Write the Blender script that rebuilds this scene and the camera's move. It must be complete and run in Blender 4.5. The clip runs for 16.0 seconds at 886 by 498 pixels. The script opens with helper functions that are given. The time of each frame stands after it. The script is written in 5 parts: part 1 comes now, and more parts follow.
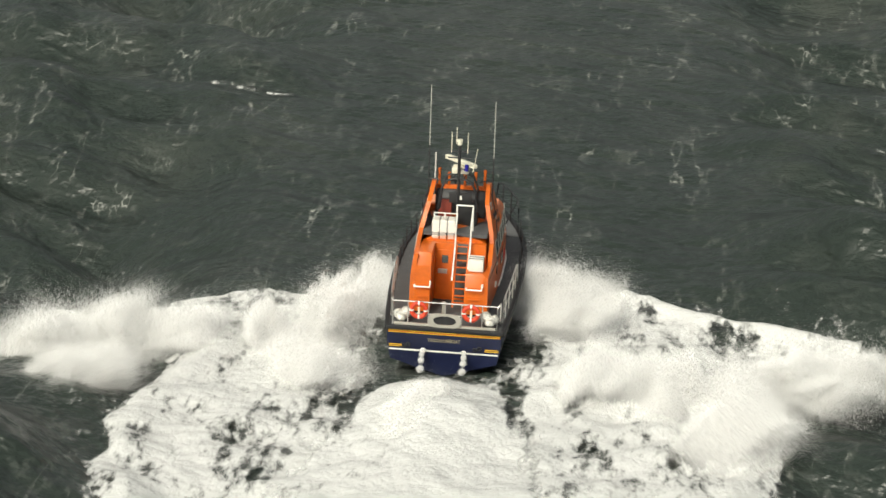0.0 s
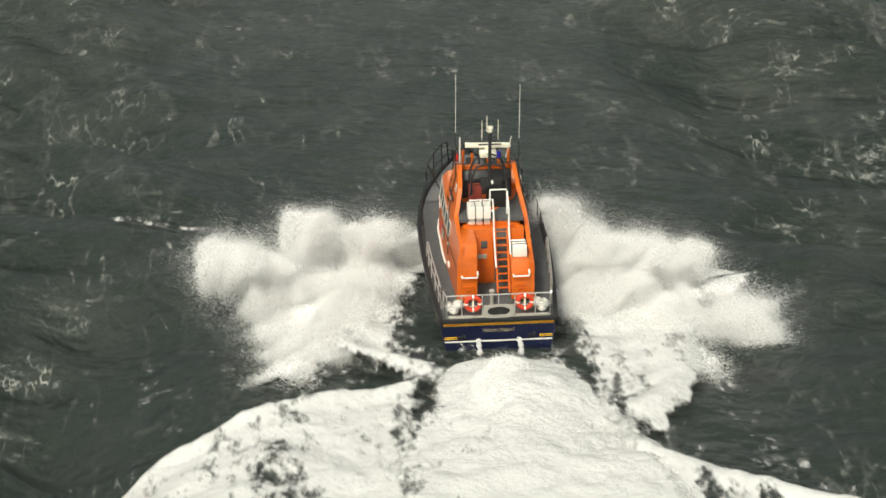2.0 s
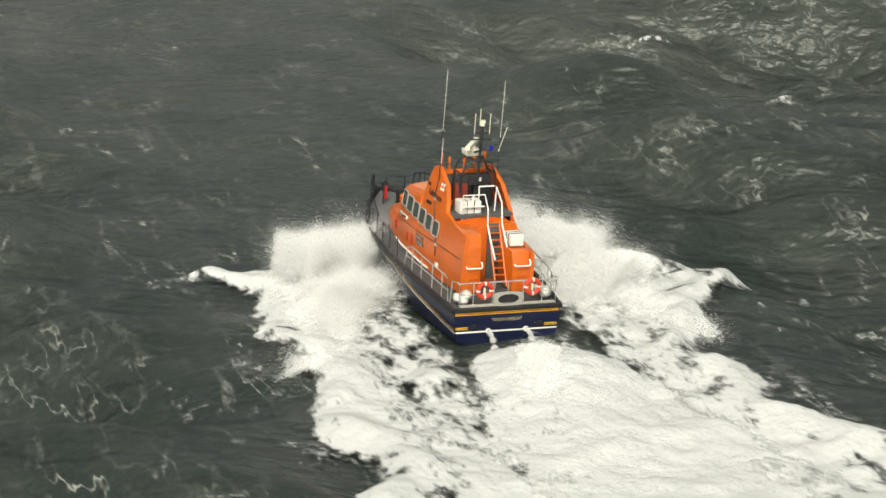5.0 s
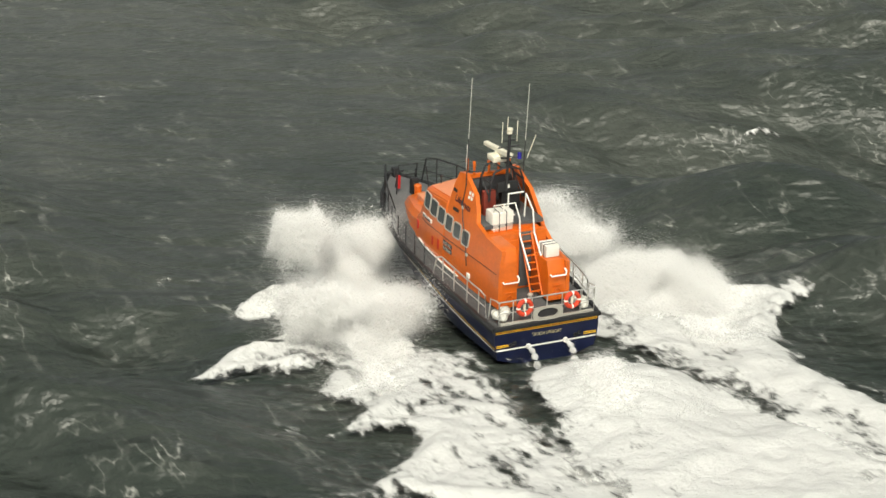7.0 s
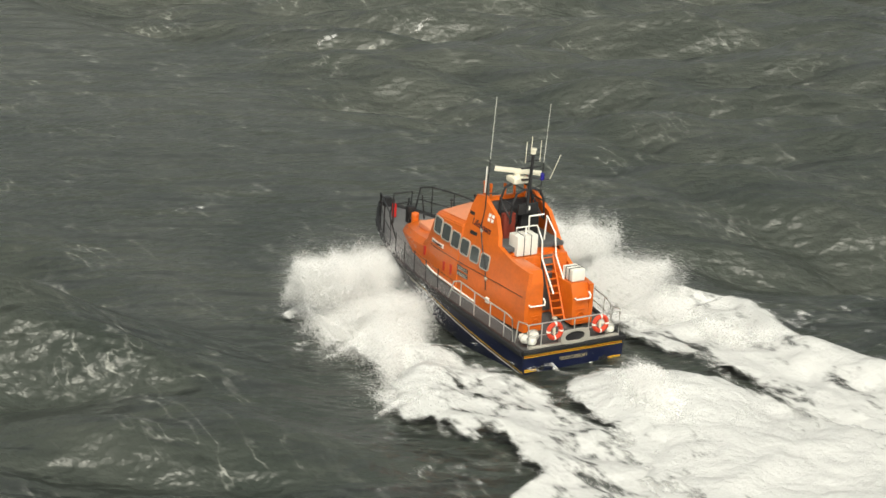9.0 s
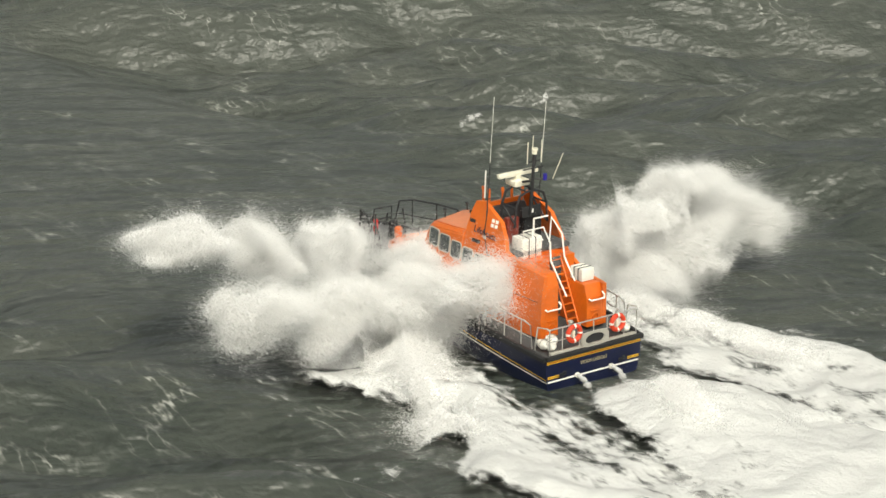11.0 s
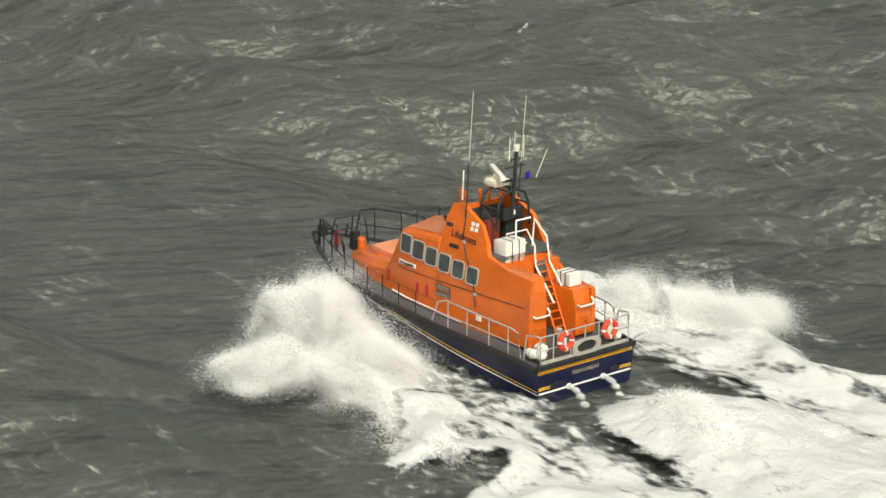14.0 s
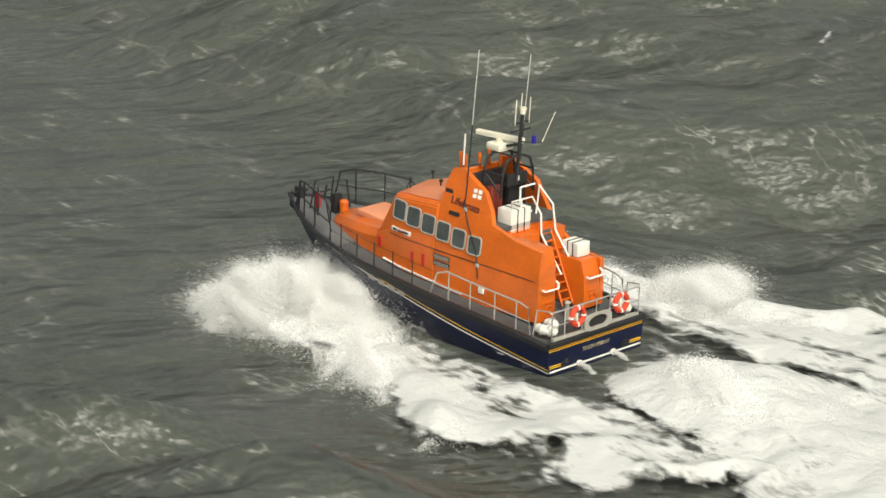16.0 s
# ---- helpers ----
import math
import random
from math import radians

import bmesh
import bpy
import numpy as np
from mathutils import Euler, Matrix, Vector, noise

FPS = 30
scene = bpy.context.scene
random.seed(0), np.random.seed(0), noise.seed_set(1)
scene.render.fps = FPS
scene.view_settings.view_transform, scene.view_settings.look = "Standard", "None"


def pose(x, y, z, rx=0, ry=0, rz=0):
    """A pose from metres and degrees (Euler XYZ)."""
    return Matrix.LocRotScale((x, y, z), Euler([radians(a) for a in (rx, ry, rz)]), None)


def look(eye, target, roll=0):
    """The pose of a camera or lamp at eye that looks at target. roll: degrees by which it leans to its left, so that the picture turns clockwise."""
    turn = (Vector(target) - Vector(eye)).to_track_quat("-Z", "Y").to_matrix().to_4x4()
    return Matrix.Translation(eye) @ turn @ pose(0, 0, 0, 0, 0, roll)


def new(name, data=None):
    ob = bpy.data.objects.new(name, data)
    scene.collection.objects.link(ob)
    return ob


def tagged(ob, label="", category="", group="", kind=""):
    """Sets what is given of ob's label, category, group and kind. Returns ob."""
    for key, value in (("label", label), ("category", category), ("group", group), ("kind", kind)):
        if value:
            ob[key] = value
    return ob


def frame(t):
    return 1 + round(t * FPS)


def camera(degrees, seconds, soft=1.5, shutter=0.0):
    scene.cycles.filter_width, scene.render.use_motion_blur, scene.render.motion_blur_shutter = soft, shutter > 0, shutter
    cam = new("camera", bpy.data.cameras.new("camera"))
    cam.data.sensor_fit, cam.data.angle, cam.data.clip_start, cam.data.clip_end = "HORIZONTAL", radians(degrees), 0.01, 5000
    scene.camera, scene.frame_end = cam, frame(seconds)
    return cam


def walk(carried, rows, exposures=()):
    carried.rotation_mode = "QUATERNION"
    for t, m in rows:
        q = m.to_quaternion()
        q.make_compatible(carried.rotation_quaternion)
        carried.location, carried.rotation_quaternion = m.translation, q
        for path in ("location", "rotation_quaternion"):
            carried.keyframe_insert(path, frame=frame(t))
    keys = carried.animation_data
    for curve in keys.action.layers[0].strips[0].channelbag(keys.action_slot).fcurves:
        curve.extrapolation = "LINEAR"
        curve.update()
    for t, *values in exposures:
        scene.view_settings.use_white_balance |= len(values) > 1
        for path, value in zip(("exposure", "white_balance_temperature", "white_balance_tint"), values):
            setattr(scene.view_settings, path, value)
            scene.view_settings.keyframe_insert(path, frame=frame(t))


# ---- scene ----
# ---- camera and its way ----
PATH = [
    (0, (7.80, -84.33, 35.53), (-0.03, -0.08, 4.88)),
    (0.5, (3.49, -80.13, 35.10), (-0.56, 4.40, 4.48)),
    (1, (-0.73, -75.51, 35.04), (-0.60, 8.95, 3.94)),
    (1.5, (-4.85, -70.75, 34.62), (-1.18, 13.69, 3.69)),
    (2, (-8.85, -65.76, 34.15), (-2.14, 18.94, 4.46)),
    (2.5, (-12.72, -60.56, 33.62), (-2.57, 24.09, 4.77)),
    (3, (-16.44, -55.19, 32.94), (-2.15, 29.12, 4.89)),
    (5.5, (-32.39, -25.44, 30.90), (-2.87, 55.21, 3.99)),
    (6, (-34.99, -19.04, 30.77), (-3.32, 60.87, 4.11)),
    (6.5, (-37.39, -12.58, 30.60), (-3.34, 66.40, 4.09)),
    (7, (-39.62, -6.10, 30.28), (-3.24, 71.94, 4.08)),
    (7.5, (-41.71, 0.33, 29.59), (-3.41, 77.69, 4.12)),
    (8, (-43.55, 6.91, 29.33), (-3.30, 83.46, 4.40)),
    (8.5, (-45.15, 13.61, 29.42), (-2.97, 89.00, 4.15)),
    (11, (-50.77, 46.66, 28.26), (-1.01, 117.34, 3.17)),
    (12, (-51.85, 59.77, 27.98), (0.28, 128.73, 2.95)),
    (12.5, (-52.15, 66.30, 27.99), (0.80, 134.48, 2.52)),
    (13, (-52.31, 72.78, 27.98), (1.51, 140.15, 2.17)),
    (13.5, (-52.40, 79.15, 27.69), (2.44, 145.68, 1.87)),
    (14, (-52.35, 85.50, 27.50), (3.54, 151.20, 1.79)),
    (14.5, (-52.13, 91.85, 27.53), (4.38, 156.76, 1.19)),
    (15, (-51.78, 98.16, 27.63), (5.21, 162.28, 0.40)),
    (15.5, (-51.35, 104.40, 27.61), (5.90, 167.96, -0.39)),
    (16, (-50.86, 110.54, 27.39), (6.44, 173.81, -1.13)),
]
BOAT_ROWS = [
    (0, -0.04, 0.00, 0.47, -1.8, 2.1, -0.4),
    (0.5, 0.01, 5.00, -0.19, -1.2, 2.8, 0.2),
    (1, 0.05, 10.00, -0.37, 5.2, 2.3, 0.6),
    (1.5, 0.08, 15.00, -0.23, 5.7, 1.0, 0.9),
    (2, -0.00, 20.00, 0.10, 5.5, -0.8, -0.0),
    (2.5, -0.10, 25.00, 0.09, 4.1, -1.1, -1.2),
    (3, -0.07, 30.00, 0.13, 0.4, -1.3, -0.8),
    (5.5, 0.19, 55.00, 0.09, -0.7, 3.9, 2.2),
    (6, 0.02, 60.00, -0.32, 2.5, 1.5, 0.2),
    (6.5, -0.00, 65.00, -0.14, 4.9, 0.1, -0.0),
    (7, -0.04, 70.00, 0.28, 4.8, -1.2, -0.5),
    (7.5, -0.05, 75.00, 0.33, -1.0, -0.5, -0.6),
    (8, -0.06, 80.00, 0.05, -0.9, 0.9, -0.7),
    (8.5, -0.07, 85.00, -0.31, 4.0, 1.5, -0.8),
    (11, 0.09, 110.00, 0.02, 1.8, -1.0, 1.1),
    (11.5, 0.11, 115.00, -0.02, 2.7, -0.5, 1.3),
    (12, 0.11, 120.00, -0.05, 1.7, 0.5, 1.3),
    (12.5, 0.03, 125.00, -0.24, 3.3, 0.5, 0.4),
    (13, -0.01, 130.00, 0.10, 4.7, 0.6, -0.1),
    (13.5, -0.01, 135.00, 0.13, 1.8, 0.5, -0.1),
    (14, -0.05, 140.00, 0.24, 0.2, 0.1, -0.5),
    (14.5, -0.09, 145.00, -0.04, 1.5, -0.3, -1.0),
    (15, -0.07, 150.00, -0.01, 3.7, -0.5, -0.8),
    (15.5, -0.03, 155.00, 0.02, 3.9, -0.3, -0.3),
    (16, 0.12, 160.00, -0.14, 1.1, 0.9, 1.3),
]
SPEED = 10.0

cam = camera(20, 16.0, soft=1.5, shutter=0.4)
walk(cam, [(t, look(eye, target)) for t, eye, target in PATH],
     exposures=[(0.0, -0.26, 6700, 3), (16.0, -0.24, 6700, 3)])

# ---- light: bright overcast with a veiled sun from astern ----
world = bpy.data.worlds.new("sky")
scene.world = world
world.use_nodes = True
wn = world.node_tree
wn.nodes.clear()
sky = wn.nodes.new("ShaderNodeTexSky")
sky.sky_type = "NISHITA"
sky.sun_disc = False
SUN_EL, SUN_AZ = 46.0, 205.0   # azimuth: degrees clockwise from the boat's heading (+y)
sky.sun_elevation, sky.sun_rotation = radians(SUN_EL), radians(SUN_AZ)
sky.dust_density, sky.air_density, sky.ozone_density = 6.0, 1.0, 0.6
wbg = wn.nodes.new("ShaderNodeBackground")
wbg.inputs["Strength"].default_value = 0.145
wout = wn.nodes.new("ShaderNodeOutputWorld")
veil = wn.nodes.new("ShaderNodeHueSaturation")   # high overcast: a nearly colourless sky
veil.inputs["Saturation"].default_value = 0.22
wn.links.new(sky.outputs[0], veil.inputs["Color"])
wn.links.new(veil.outputs[0], wbg.inputs["Color"])
wn.links.new(wbg.outputs[0], wout.inputs["Surface"])
sun_data = bpy.data.lights.new("sun", "SUN")
sun_data.energy, sun_data.angle, sun_data.color = 3.0, radians(9), (1.0, 0.93, 0.82)
sun = new("sun", sun_data)
_a, _e = radians(SUN_AZ), radians(SUN_EL)
sun.matrix_world = look((math.sin(_a) * math.cos(_e) * 200, math.cos(_a) * math.cos(_e) * 200, math.sin(_e) * 200), (0, 0, 0))


# ---- materials ----
def mat(name, color, rough=0.5, metal=0.0, vary=0.15, scale=3.0, bump=0.0, bump_scale=40.0, stain=None, coat=0.0):
    """A painted or raw surface with variation at two scales and a fine relief."""
    m = bpy.data.materials.new(name)
    m.use_nodes = True
    nt = m.node_tree
    bsdf = nt.nodes["Principled BSDF"]
    bsdf.inputs["Roughness"].default_value = rough
    bsdf.inputs["Metallic"].default_value = metal
    bsdf.inputs["Coat Weight"].default_value = coat
    tc = nt.nodes.new("ShaderNodeTexCoord")
    n1 = nt.nodes.new("ShaderNodeTexNoise")
    n1.inputs["Scale"].default_value, n1.inputs["Detail"].default_value = scale, 6
    n2 = nt.nodes.new("ShaderNodeTexNoise")
    n2.inputs["Scale"].default_value, n2.inputs["Detail"].default_value = scale * 9, 3
    for n in (n1, n2):
        nt.links.new(tc.outputs["Object"], n.inputs["Vector"])
    mixn = nt.nodes.new("ShaderNodeMath")
    mixn.operation = "MULTIPLY_ADD"
    nt.links.new(n1.outputs["Fac"], mixn.inputs[0])
    mixn.inputs[1].default_value = 0.7
    add = nt.nodes.new("ShaderNodeMath")
    add.operation = "MULTIPLY"
    nt.links.new(n2.outputs["Fac"], add.inputs[0])
    add.inputs[1].default_value = 0.3
    nt.links.new(add.outputs[0], mixn.inputs[2])
    ramp = nt.nodes.new("ShaderNodeValToRGB")
    lo = stain if stain else tuple(c * (1 - vary) for c in color)
    hi = tuple(min(1.0, c * (1 + vary * 0.6)) for c in color)
    ramp.color_ramp.elements[0].position, ramp.color_ramp.elements[0].color = 0.32, (*lo, 1)
    ramp.color_ramp.elements[1].position, ramp.color_ramp.elements[1].color = 0.66, (*hi, 1)
    nt.links.new(mixn.outputs[0], ramp.inputs["Fac"])
    nt.links.new(ramp.outputs["Color"], bsdf.inputs["Base Color"])
    rr = nt.nodes.new("ShaderNodeMapRange")
    rr.inputs["To Min"].default_value, rr.inputs["To Max"].default_value = max(0.03, rough - 0.1), min(1, rough + 0.12)
    nt.links.new(n1.outputs["Fac"], rr.inputs["Value"])
    nt.links.new(rr.outputs["Result"], bsdf.inputs["Roughness"])
    if bump:
        nb = nt.nodes.new("ShaderNodeTexNoise")
        nb.inputs["Scale"].default_value, nb.inputs["Detail"].default_value = bump_scale, 4
        nt.links.new(tc.outputs["Object"], nb.inputs["Vector"])
        bp = nt.nodes.new("ShaderNodeBump")
        bp.inputs["Strength"].default_value, bp.inputs["Distance"].default_value = bump, 0.02
        nt.links.new(nb.outputs["Fac"], bp.inputs["Height"])
        nt.links.new(bp.outputs["Normal"], bsdf.inputs["Normal"])
    return m


M_ORANGE = mat("orange_paint", (0.66, 0.135, 0.012), 0.32, vary=0.2, scale=0.9, coat=0.25)
M_ORANGE_ROOF = mat("orange_roof_nonslip", (0.75, 0.29, 0.15), 0.75, vary=0.12, scale=1.2, bump=0.3)
M_NAVY = mat("navy_hull_paint", (0.008, 0.012, 0.042), 0.34, vary=0.3, scale=0.9, coat=0.15)
M_BLACK = mat("black_rubber", (0.016, 0.016, 0.017), 0.55, vary=0.3, scale=2)
M_DECK = mat("grey_nonslip_deck", (0.085, 0.088, 0.09), 0.75, vary=0.25, scale=1.5, bump=0.4, bump_scale=60)
M_FOREDECK = mat("pale_grey_deck", (0.13, 0.13, 0.13), 0.65, vary=0.2, scale=1.2, bump=0.3, bump_scale=60)
M_ALU = mat("aluminium_tube", (0.62, 0.61, 0.58), 0.35, metal=0.7, vary=0.1, scale=8)
M_WHITE = mat("white_paint", (0.82, 0.8, 0.74), 0.4, vary=0.08, scale=3)
M_RAFT = mat("white_glassfibre", (0.78, 0.76, 0.69), 0.45, vary=0.08, scale=4)
M_RED = mat("lifering_red", (0.62, 0.055, 0.02), 0.5, vary=0.15, scale=6)
M_YELLOW = mat("yellow_stripe", (0.85, 0.5, 0.03), 0.4, vary=0.1, scale=3)
M_REDSTRIPE = mat("red_stripe", (0.5, 0.02, 0.02), 0.4, vary=0.1, scale=3)
M_GLASS = mat("dark_window_glass", (0.075, 0.085, 0.085), 0.08, vary=0.3, scale=1.5)
M_FRAME = mat("grey_window_frame", (0.44, 0.42, 0.37), 0.45, metal=0.2, vary=0.1, scale=6)
M_DARK = mat("dark_grey_metal", (0.03, 0.03, 0.032), 0.5, metal=0.2, vary=0.3, scale=6)
M_PURPLE = mat("blue_lamp_glass", (0.02, 0.015, 0.25), 0.15, vary=0.1, scale=6)
M_WHIP = mat("grey_whip", (0.55, 0.55, 0.5), 0.5, vary=0.1, scale=6)
M_CREAM = mat("cream_radome", (0.78, 0.74, 0.6), 0.4, vary=0.08, scale=4)
M_LETTER = mat("dark_blue_lettering", (0.02, 0.015, 0.03), 0.5, vary=0.1, scale=6)
M_GILT = mat("dull_gilt_lettering", (0.42, 0.36, 0.22), 0.5, vary=0.15, scale=6)


def foam_fields(nt, vec, scale):
    n = nt.nodes.new("ShaderNodeTexNoise")
    n.inputs["Scale"].default_value, n.inputs["Detail"].default_value, n.inputs["Roughness"].default_value = scale, 8, 0.62
    nt.links.new(vec, n.inputs["Vector"])
    return n


def math_node(nt, op, a, b=None, c=None):
    n = nt.nodes.new("ShaderNodeMath")
    n.operation = op
    for k, v in enumerate((a, b, c)):
        if v is None:
            continue
        if isinstance(v, (int, float)):
            n.inputs[k].default_value = v
        else:
            nt.links.new(v, n.inputs[k])
    return n.outputs[0]


def map_node(nt, v, a, b, lo=0.0, hi=1.0):
    n = nt.nodes.new("ShaderNodeMapRange")
    n.interpolation_type = "SMOOTHSTEP"
    n.inputs["From Min"].default_value, n.inputs["From Max"].default_value = a, b
    n.inputs["To Min"].default_value, n.inputs["To Max"].default_value = lo, hi
    nt.links.new(v, n.inputs["Value"])
    return n.outputs["Result"]


def sea_material():
    """Green-grey water, its base colour paler further on, wind-streaked, with thin broken foam lacing."""
    m = bpy.data.materials.new("sea_water")
    m.use_nodes = True
    nt = m.node_tree
    bsdf = nt.nodes["Principled BSDF"]
    tc = nt.nodes.new("ShaderNodeTexCoord")

    def mapping(angle, sc):
        mp = nt.nodes.new("ShaderNodeMapping")
        mp.inputs["Rotation"].default_value = (0, 0, radians(angle))
        mp.inputs["Scale"].default_value = sc
        nt.links.new(tc.outputs["Object"], mp.inputs["Vector"])
        return mp.outputs[0]

    def lace(vec, scale, width, warp_by):
        warp = foam_fields(nt, vec, scale * 0.6)
        warp.inputs["Detail"].default_value = 2.5
        wv = nt.nodes.new("ShaderNodeVectorMath")
        wv.operation = "MULTIPLY_ADD"
        nt.links.new(warp.outputs["Color"], wv.inputs[0])
        wv.inputs[1].default_value = (warp_by, warp_by, 0)
        nt.links.new(vec, wv.inputs[2])
        n = nt.nodes.new("ShaderNodeTexNoise")
        n.inputs["Scale"].default_value, n.inputs["Detail"].default_value = scale, 3.5
        nt.links.new(wv.outputs[0], n.inputs["Vector"])
        ridge = math_node(nt, "ABSOLUTE", math_node(nt, "SUBTRACT", n.outputs["Fac"], 0.5))
        return map_node(nt, ridge, 0.0, width, 1.0, 0.0)

    fine = foam_fields(nt, tc.outputs["Object"], 2.4)
    broken = map_node(nt, fine.outputs["Fac"], 0.47, 0.62)
    # thin streaks everywhere, fainter
    streak = mapping(-16, (1.0, 0.3, 1.0))
    patch2 = foam_fields(nt, streak, 0.3)
    where2 = map_node(nt, patch2.outputs["Fac"], 0.47, 0.7)
    small = math_node(nt, "MULTIPLY", math_node(nt, "MULTIPLY", lace(streak, 0.8, 0.035, 1.1), where2), 0.16)
    # long thin lines of foam drawn out by the wind
    drawn = mapping(5, (1.0, 0.16, 1.0))
    where3 = map_node(nt, foam_fields(nt, mapping(-9, (1.0, 0.6, 1.0)), 0.32).outputs["Fac"], 0.46, 0.66)
    lines = math_node(nt, "MULTIPLY", math_node(nt, "MULTIPLY", lace(drawn, 1.0, 0.022, 0.5), where3), math_node(nt, "MULTIPLY_ADD", broken, 0.6, 0.25))
    foam = math_node(nt, "MAXIMUM", lines, small)
    foam = math_node(nt, "MULTIPLY", foam, 0.55)
    # the base colour grows paler along y, broken up by the tint noise
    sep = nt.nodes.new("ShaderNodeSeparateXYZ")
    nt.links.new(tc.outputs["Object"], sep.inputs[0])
    y_ramp = map_node(nt, sep.outputs["Y"], 10.0, 190.0)
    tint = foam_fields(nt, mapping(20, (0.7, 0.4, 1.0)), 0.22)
    k = math_node(nt, "MULTIPLY_ADD", tint.outputs["Fac"], 1.5, math_node(nt, "SUBTRACT", y_ramp, 0.76))
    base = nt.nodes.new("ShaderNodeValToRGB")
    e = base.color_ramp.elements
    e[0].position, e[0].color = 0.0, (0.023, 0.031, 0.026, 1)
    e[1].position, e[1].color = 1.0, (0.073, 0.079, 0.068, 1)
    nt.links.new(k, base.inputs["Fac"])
    mix = nt.nodes.new("ShaderNodeMix")
    mix.data_type = "RGBA"
    nt.links.new(foam, mix.inputs["Factor"])
    nt.links.new(base.outputs["Color"], mix.inputs["A"])
    mix.inputs["B"].default_value = (0.72, 0.72, 0.66, 1)
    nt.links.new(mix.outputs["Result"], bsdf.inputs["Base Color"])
    nt.links.new(math_node(nt, "MULTIPLY_ADD", foam, 0.3, 0.3), bsdf.inputs["Roughness"])
    bsdf.inputs["IOR"].default_value = 1.33
    # ripples at three sizes, long across the wind
    crests = nt.nodes.new("ShaderNodeMapping")
    crests.inputs["Scale"].default_value = (0.5, 1.0, 1.0)
    nt.links.new(mapping(32, (1.0, 1.0, 1.0)), crests.inputs["Vector"])
    r0 = foam_fields(nt, crests.outputs[0], 0.44)
    r1 = foam_fields(nt, mapping(30, (0.7, 1.0, 1.0)), 1.7)
    for r in (r0, r1):
        r.inputs["Detail"].default_value, r.inputs["Roughness"].default_value = 3.5, 0.5
    hsum = math_node(nt, "MULTIPLY_ADD", r1.outputs["Fac"], 0.17, r0.outputs["Fac"])
    bp = nt.nodes.new("ShaderNodeBump")
    bp.inputs["Strength"].default_value, bp.inputs["Distance"].default_value = 1.0, 1.25
    nt.links.new(hsum, bp.inputs["Height"])
    nt.links.new(bp.outputs["Normal"], bsdf.inputs["Normal"])
    return m


M_SEA = sea_material()


def white_water(nt, color, through_share):
    d = nt.nodes.new("ShaderNodeBsdfDiffuse")
    tr = nt.nodes.new("ShaderNodeBsdfTranslucent")
    mix = nt.nodes.new("ShaderNodeMixShader")
    mix.inputs["Fac"].default_value = through_share
    d.inputs["Color"].default_value = tr.inputs["Color"].default_value = (*color, 1)
    nt.links.new(d.outputs[0], mix.inputs[1])
    nt.links.new(tr.outputs[0], mix.inputs[2])
    return d, mix.outputs[0]


def veiled(nt, shader, alpha):
    out = nt.nodes.new("ShaderNodeOutputMaterial")
    tp = nt.nodes.new("ShaderNodeBsdfTransparent")
    m2 = nt.nodes.new("ShaderNodeMixShader")
    if isinstance(alpha, float):
        m2.inputs["Fac"].default_value = alpha
    else:
        nt.links.new(alpha, m2.inputs["Fac"])
    nt.links.new(tp.outputs[0], m2.inputs[1])
    nt.links.new(shader, m2.inputs[2])
    nt.links.new(m2.outputs[0], out.inputs["Surface"])


def spray_material():
    """Flecks of thin airborne water: half of the light passes each."""
    m = bpy.data.materials.new("spray_white")
    m.use_nodes = True
    nt = m.node_tree
    nt.nodes.clear()
    _, sh = white_water(nt, (0.975, 0.97, 0.955), 0.38)
    veiled(nt, sh, 0.33)
    return m


def foam_material():
    """Churned foam: dense where it covers, torn into lace where it thins."""
    m = bpy.data.materials.new("foam_lace")
    m.use_nodes = True
    nt = m.node_tree
    nt.nodes.clear()
    d, sh = white_water(nt, (0.67, 0.67, 0.655), 0.08)
    tc = nt.nodes.new("ShaderNodeTexCoord")
    mp = nt.nodes.new("ShaderNodeMapping")
    mp.inputs["Scale"].default_value = (1.0, 0.5, 1.0)
    nt.links.new(tc.outputs["Object"], mp.inputs["Vector"])
    n1 = foam_fields(nt, mp.outputs[0], 0.7)
    n2 = foam_fields(nt, mp.outputs[0], 3.2)
    at = nt.nodes.new("ShaderNodeAttribute")
    at.attribute_name = "cover"
    v = math_node(nt, "MULTIPLY_ADD", math_node(nt, "SUBTRACT", n1.outputs["Fac"], 0.5), 1.9, at.outputs["Fac"])
    v = math_node(nt, "MULTIPLY_ADD", math_node(nt, "SUBTRACT", n2.outputs["Fac"], 0.5), 1.5, v)
    a = map_node(nt, v, 0.2, 0.72)
    n3 = foam_fields(nt, tc.outputs["Object"], 2.2)
    bp = nt.nodes.new("ShaderNodeBump")
    bp.inputs["Strength"].default_value, bp.inputs["Distance"].default_value = 0.7, 0.22
    nt.links.new(n3.outputs["Fac"], bp.inputs["Height"])
    nt.links.new(bp.outputs["Normal"], d.inputs["Normal"])
    veiled(nt, sh, a)
    return m


M_SPRAY = spray_material()
M_FOAM = foam_material()


# ---- mesh helpers ----
def finish(name, bm, material, parent=None, label="", smooth=True):
    me = bpy.data.meshes.new(name)
    bmesh.ops.recalc_face_normals(bm, faces=bm.faces)
    bm.to_mesh(me)
    bm.free()
    me.materials.append(material)
    if smooth:
        me.polygons.foreach_set("use_smooth", [True] * len(me.polygons))
        me.set_sharp_from_angle(angle=radians(22))
    ob = new(name, me)
    if parent:
        ob.parent = parent
    if label:
        tagged(ob, label)
    return ob


part = finish


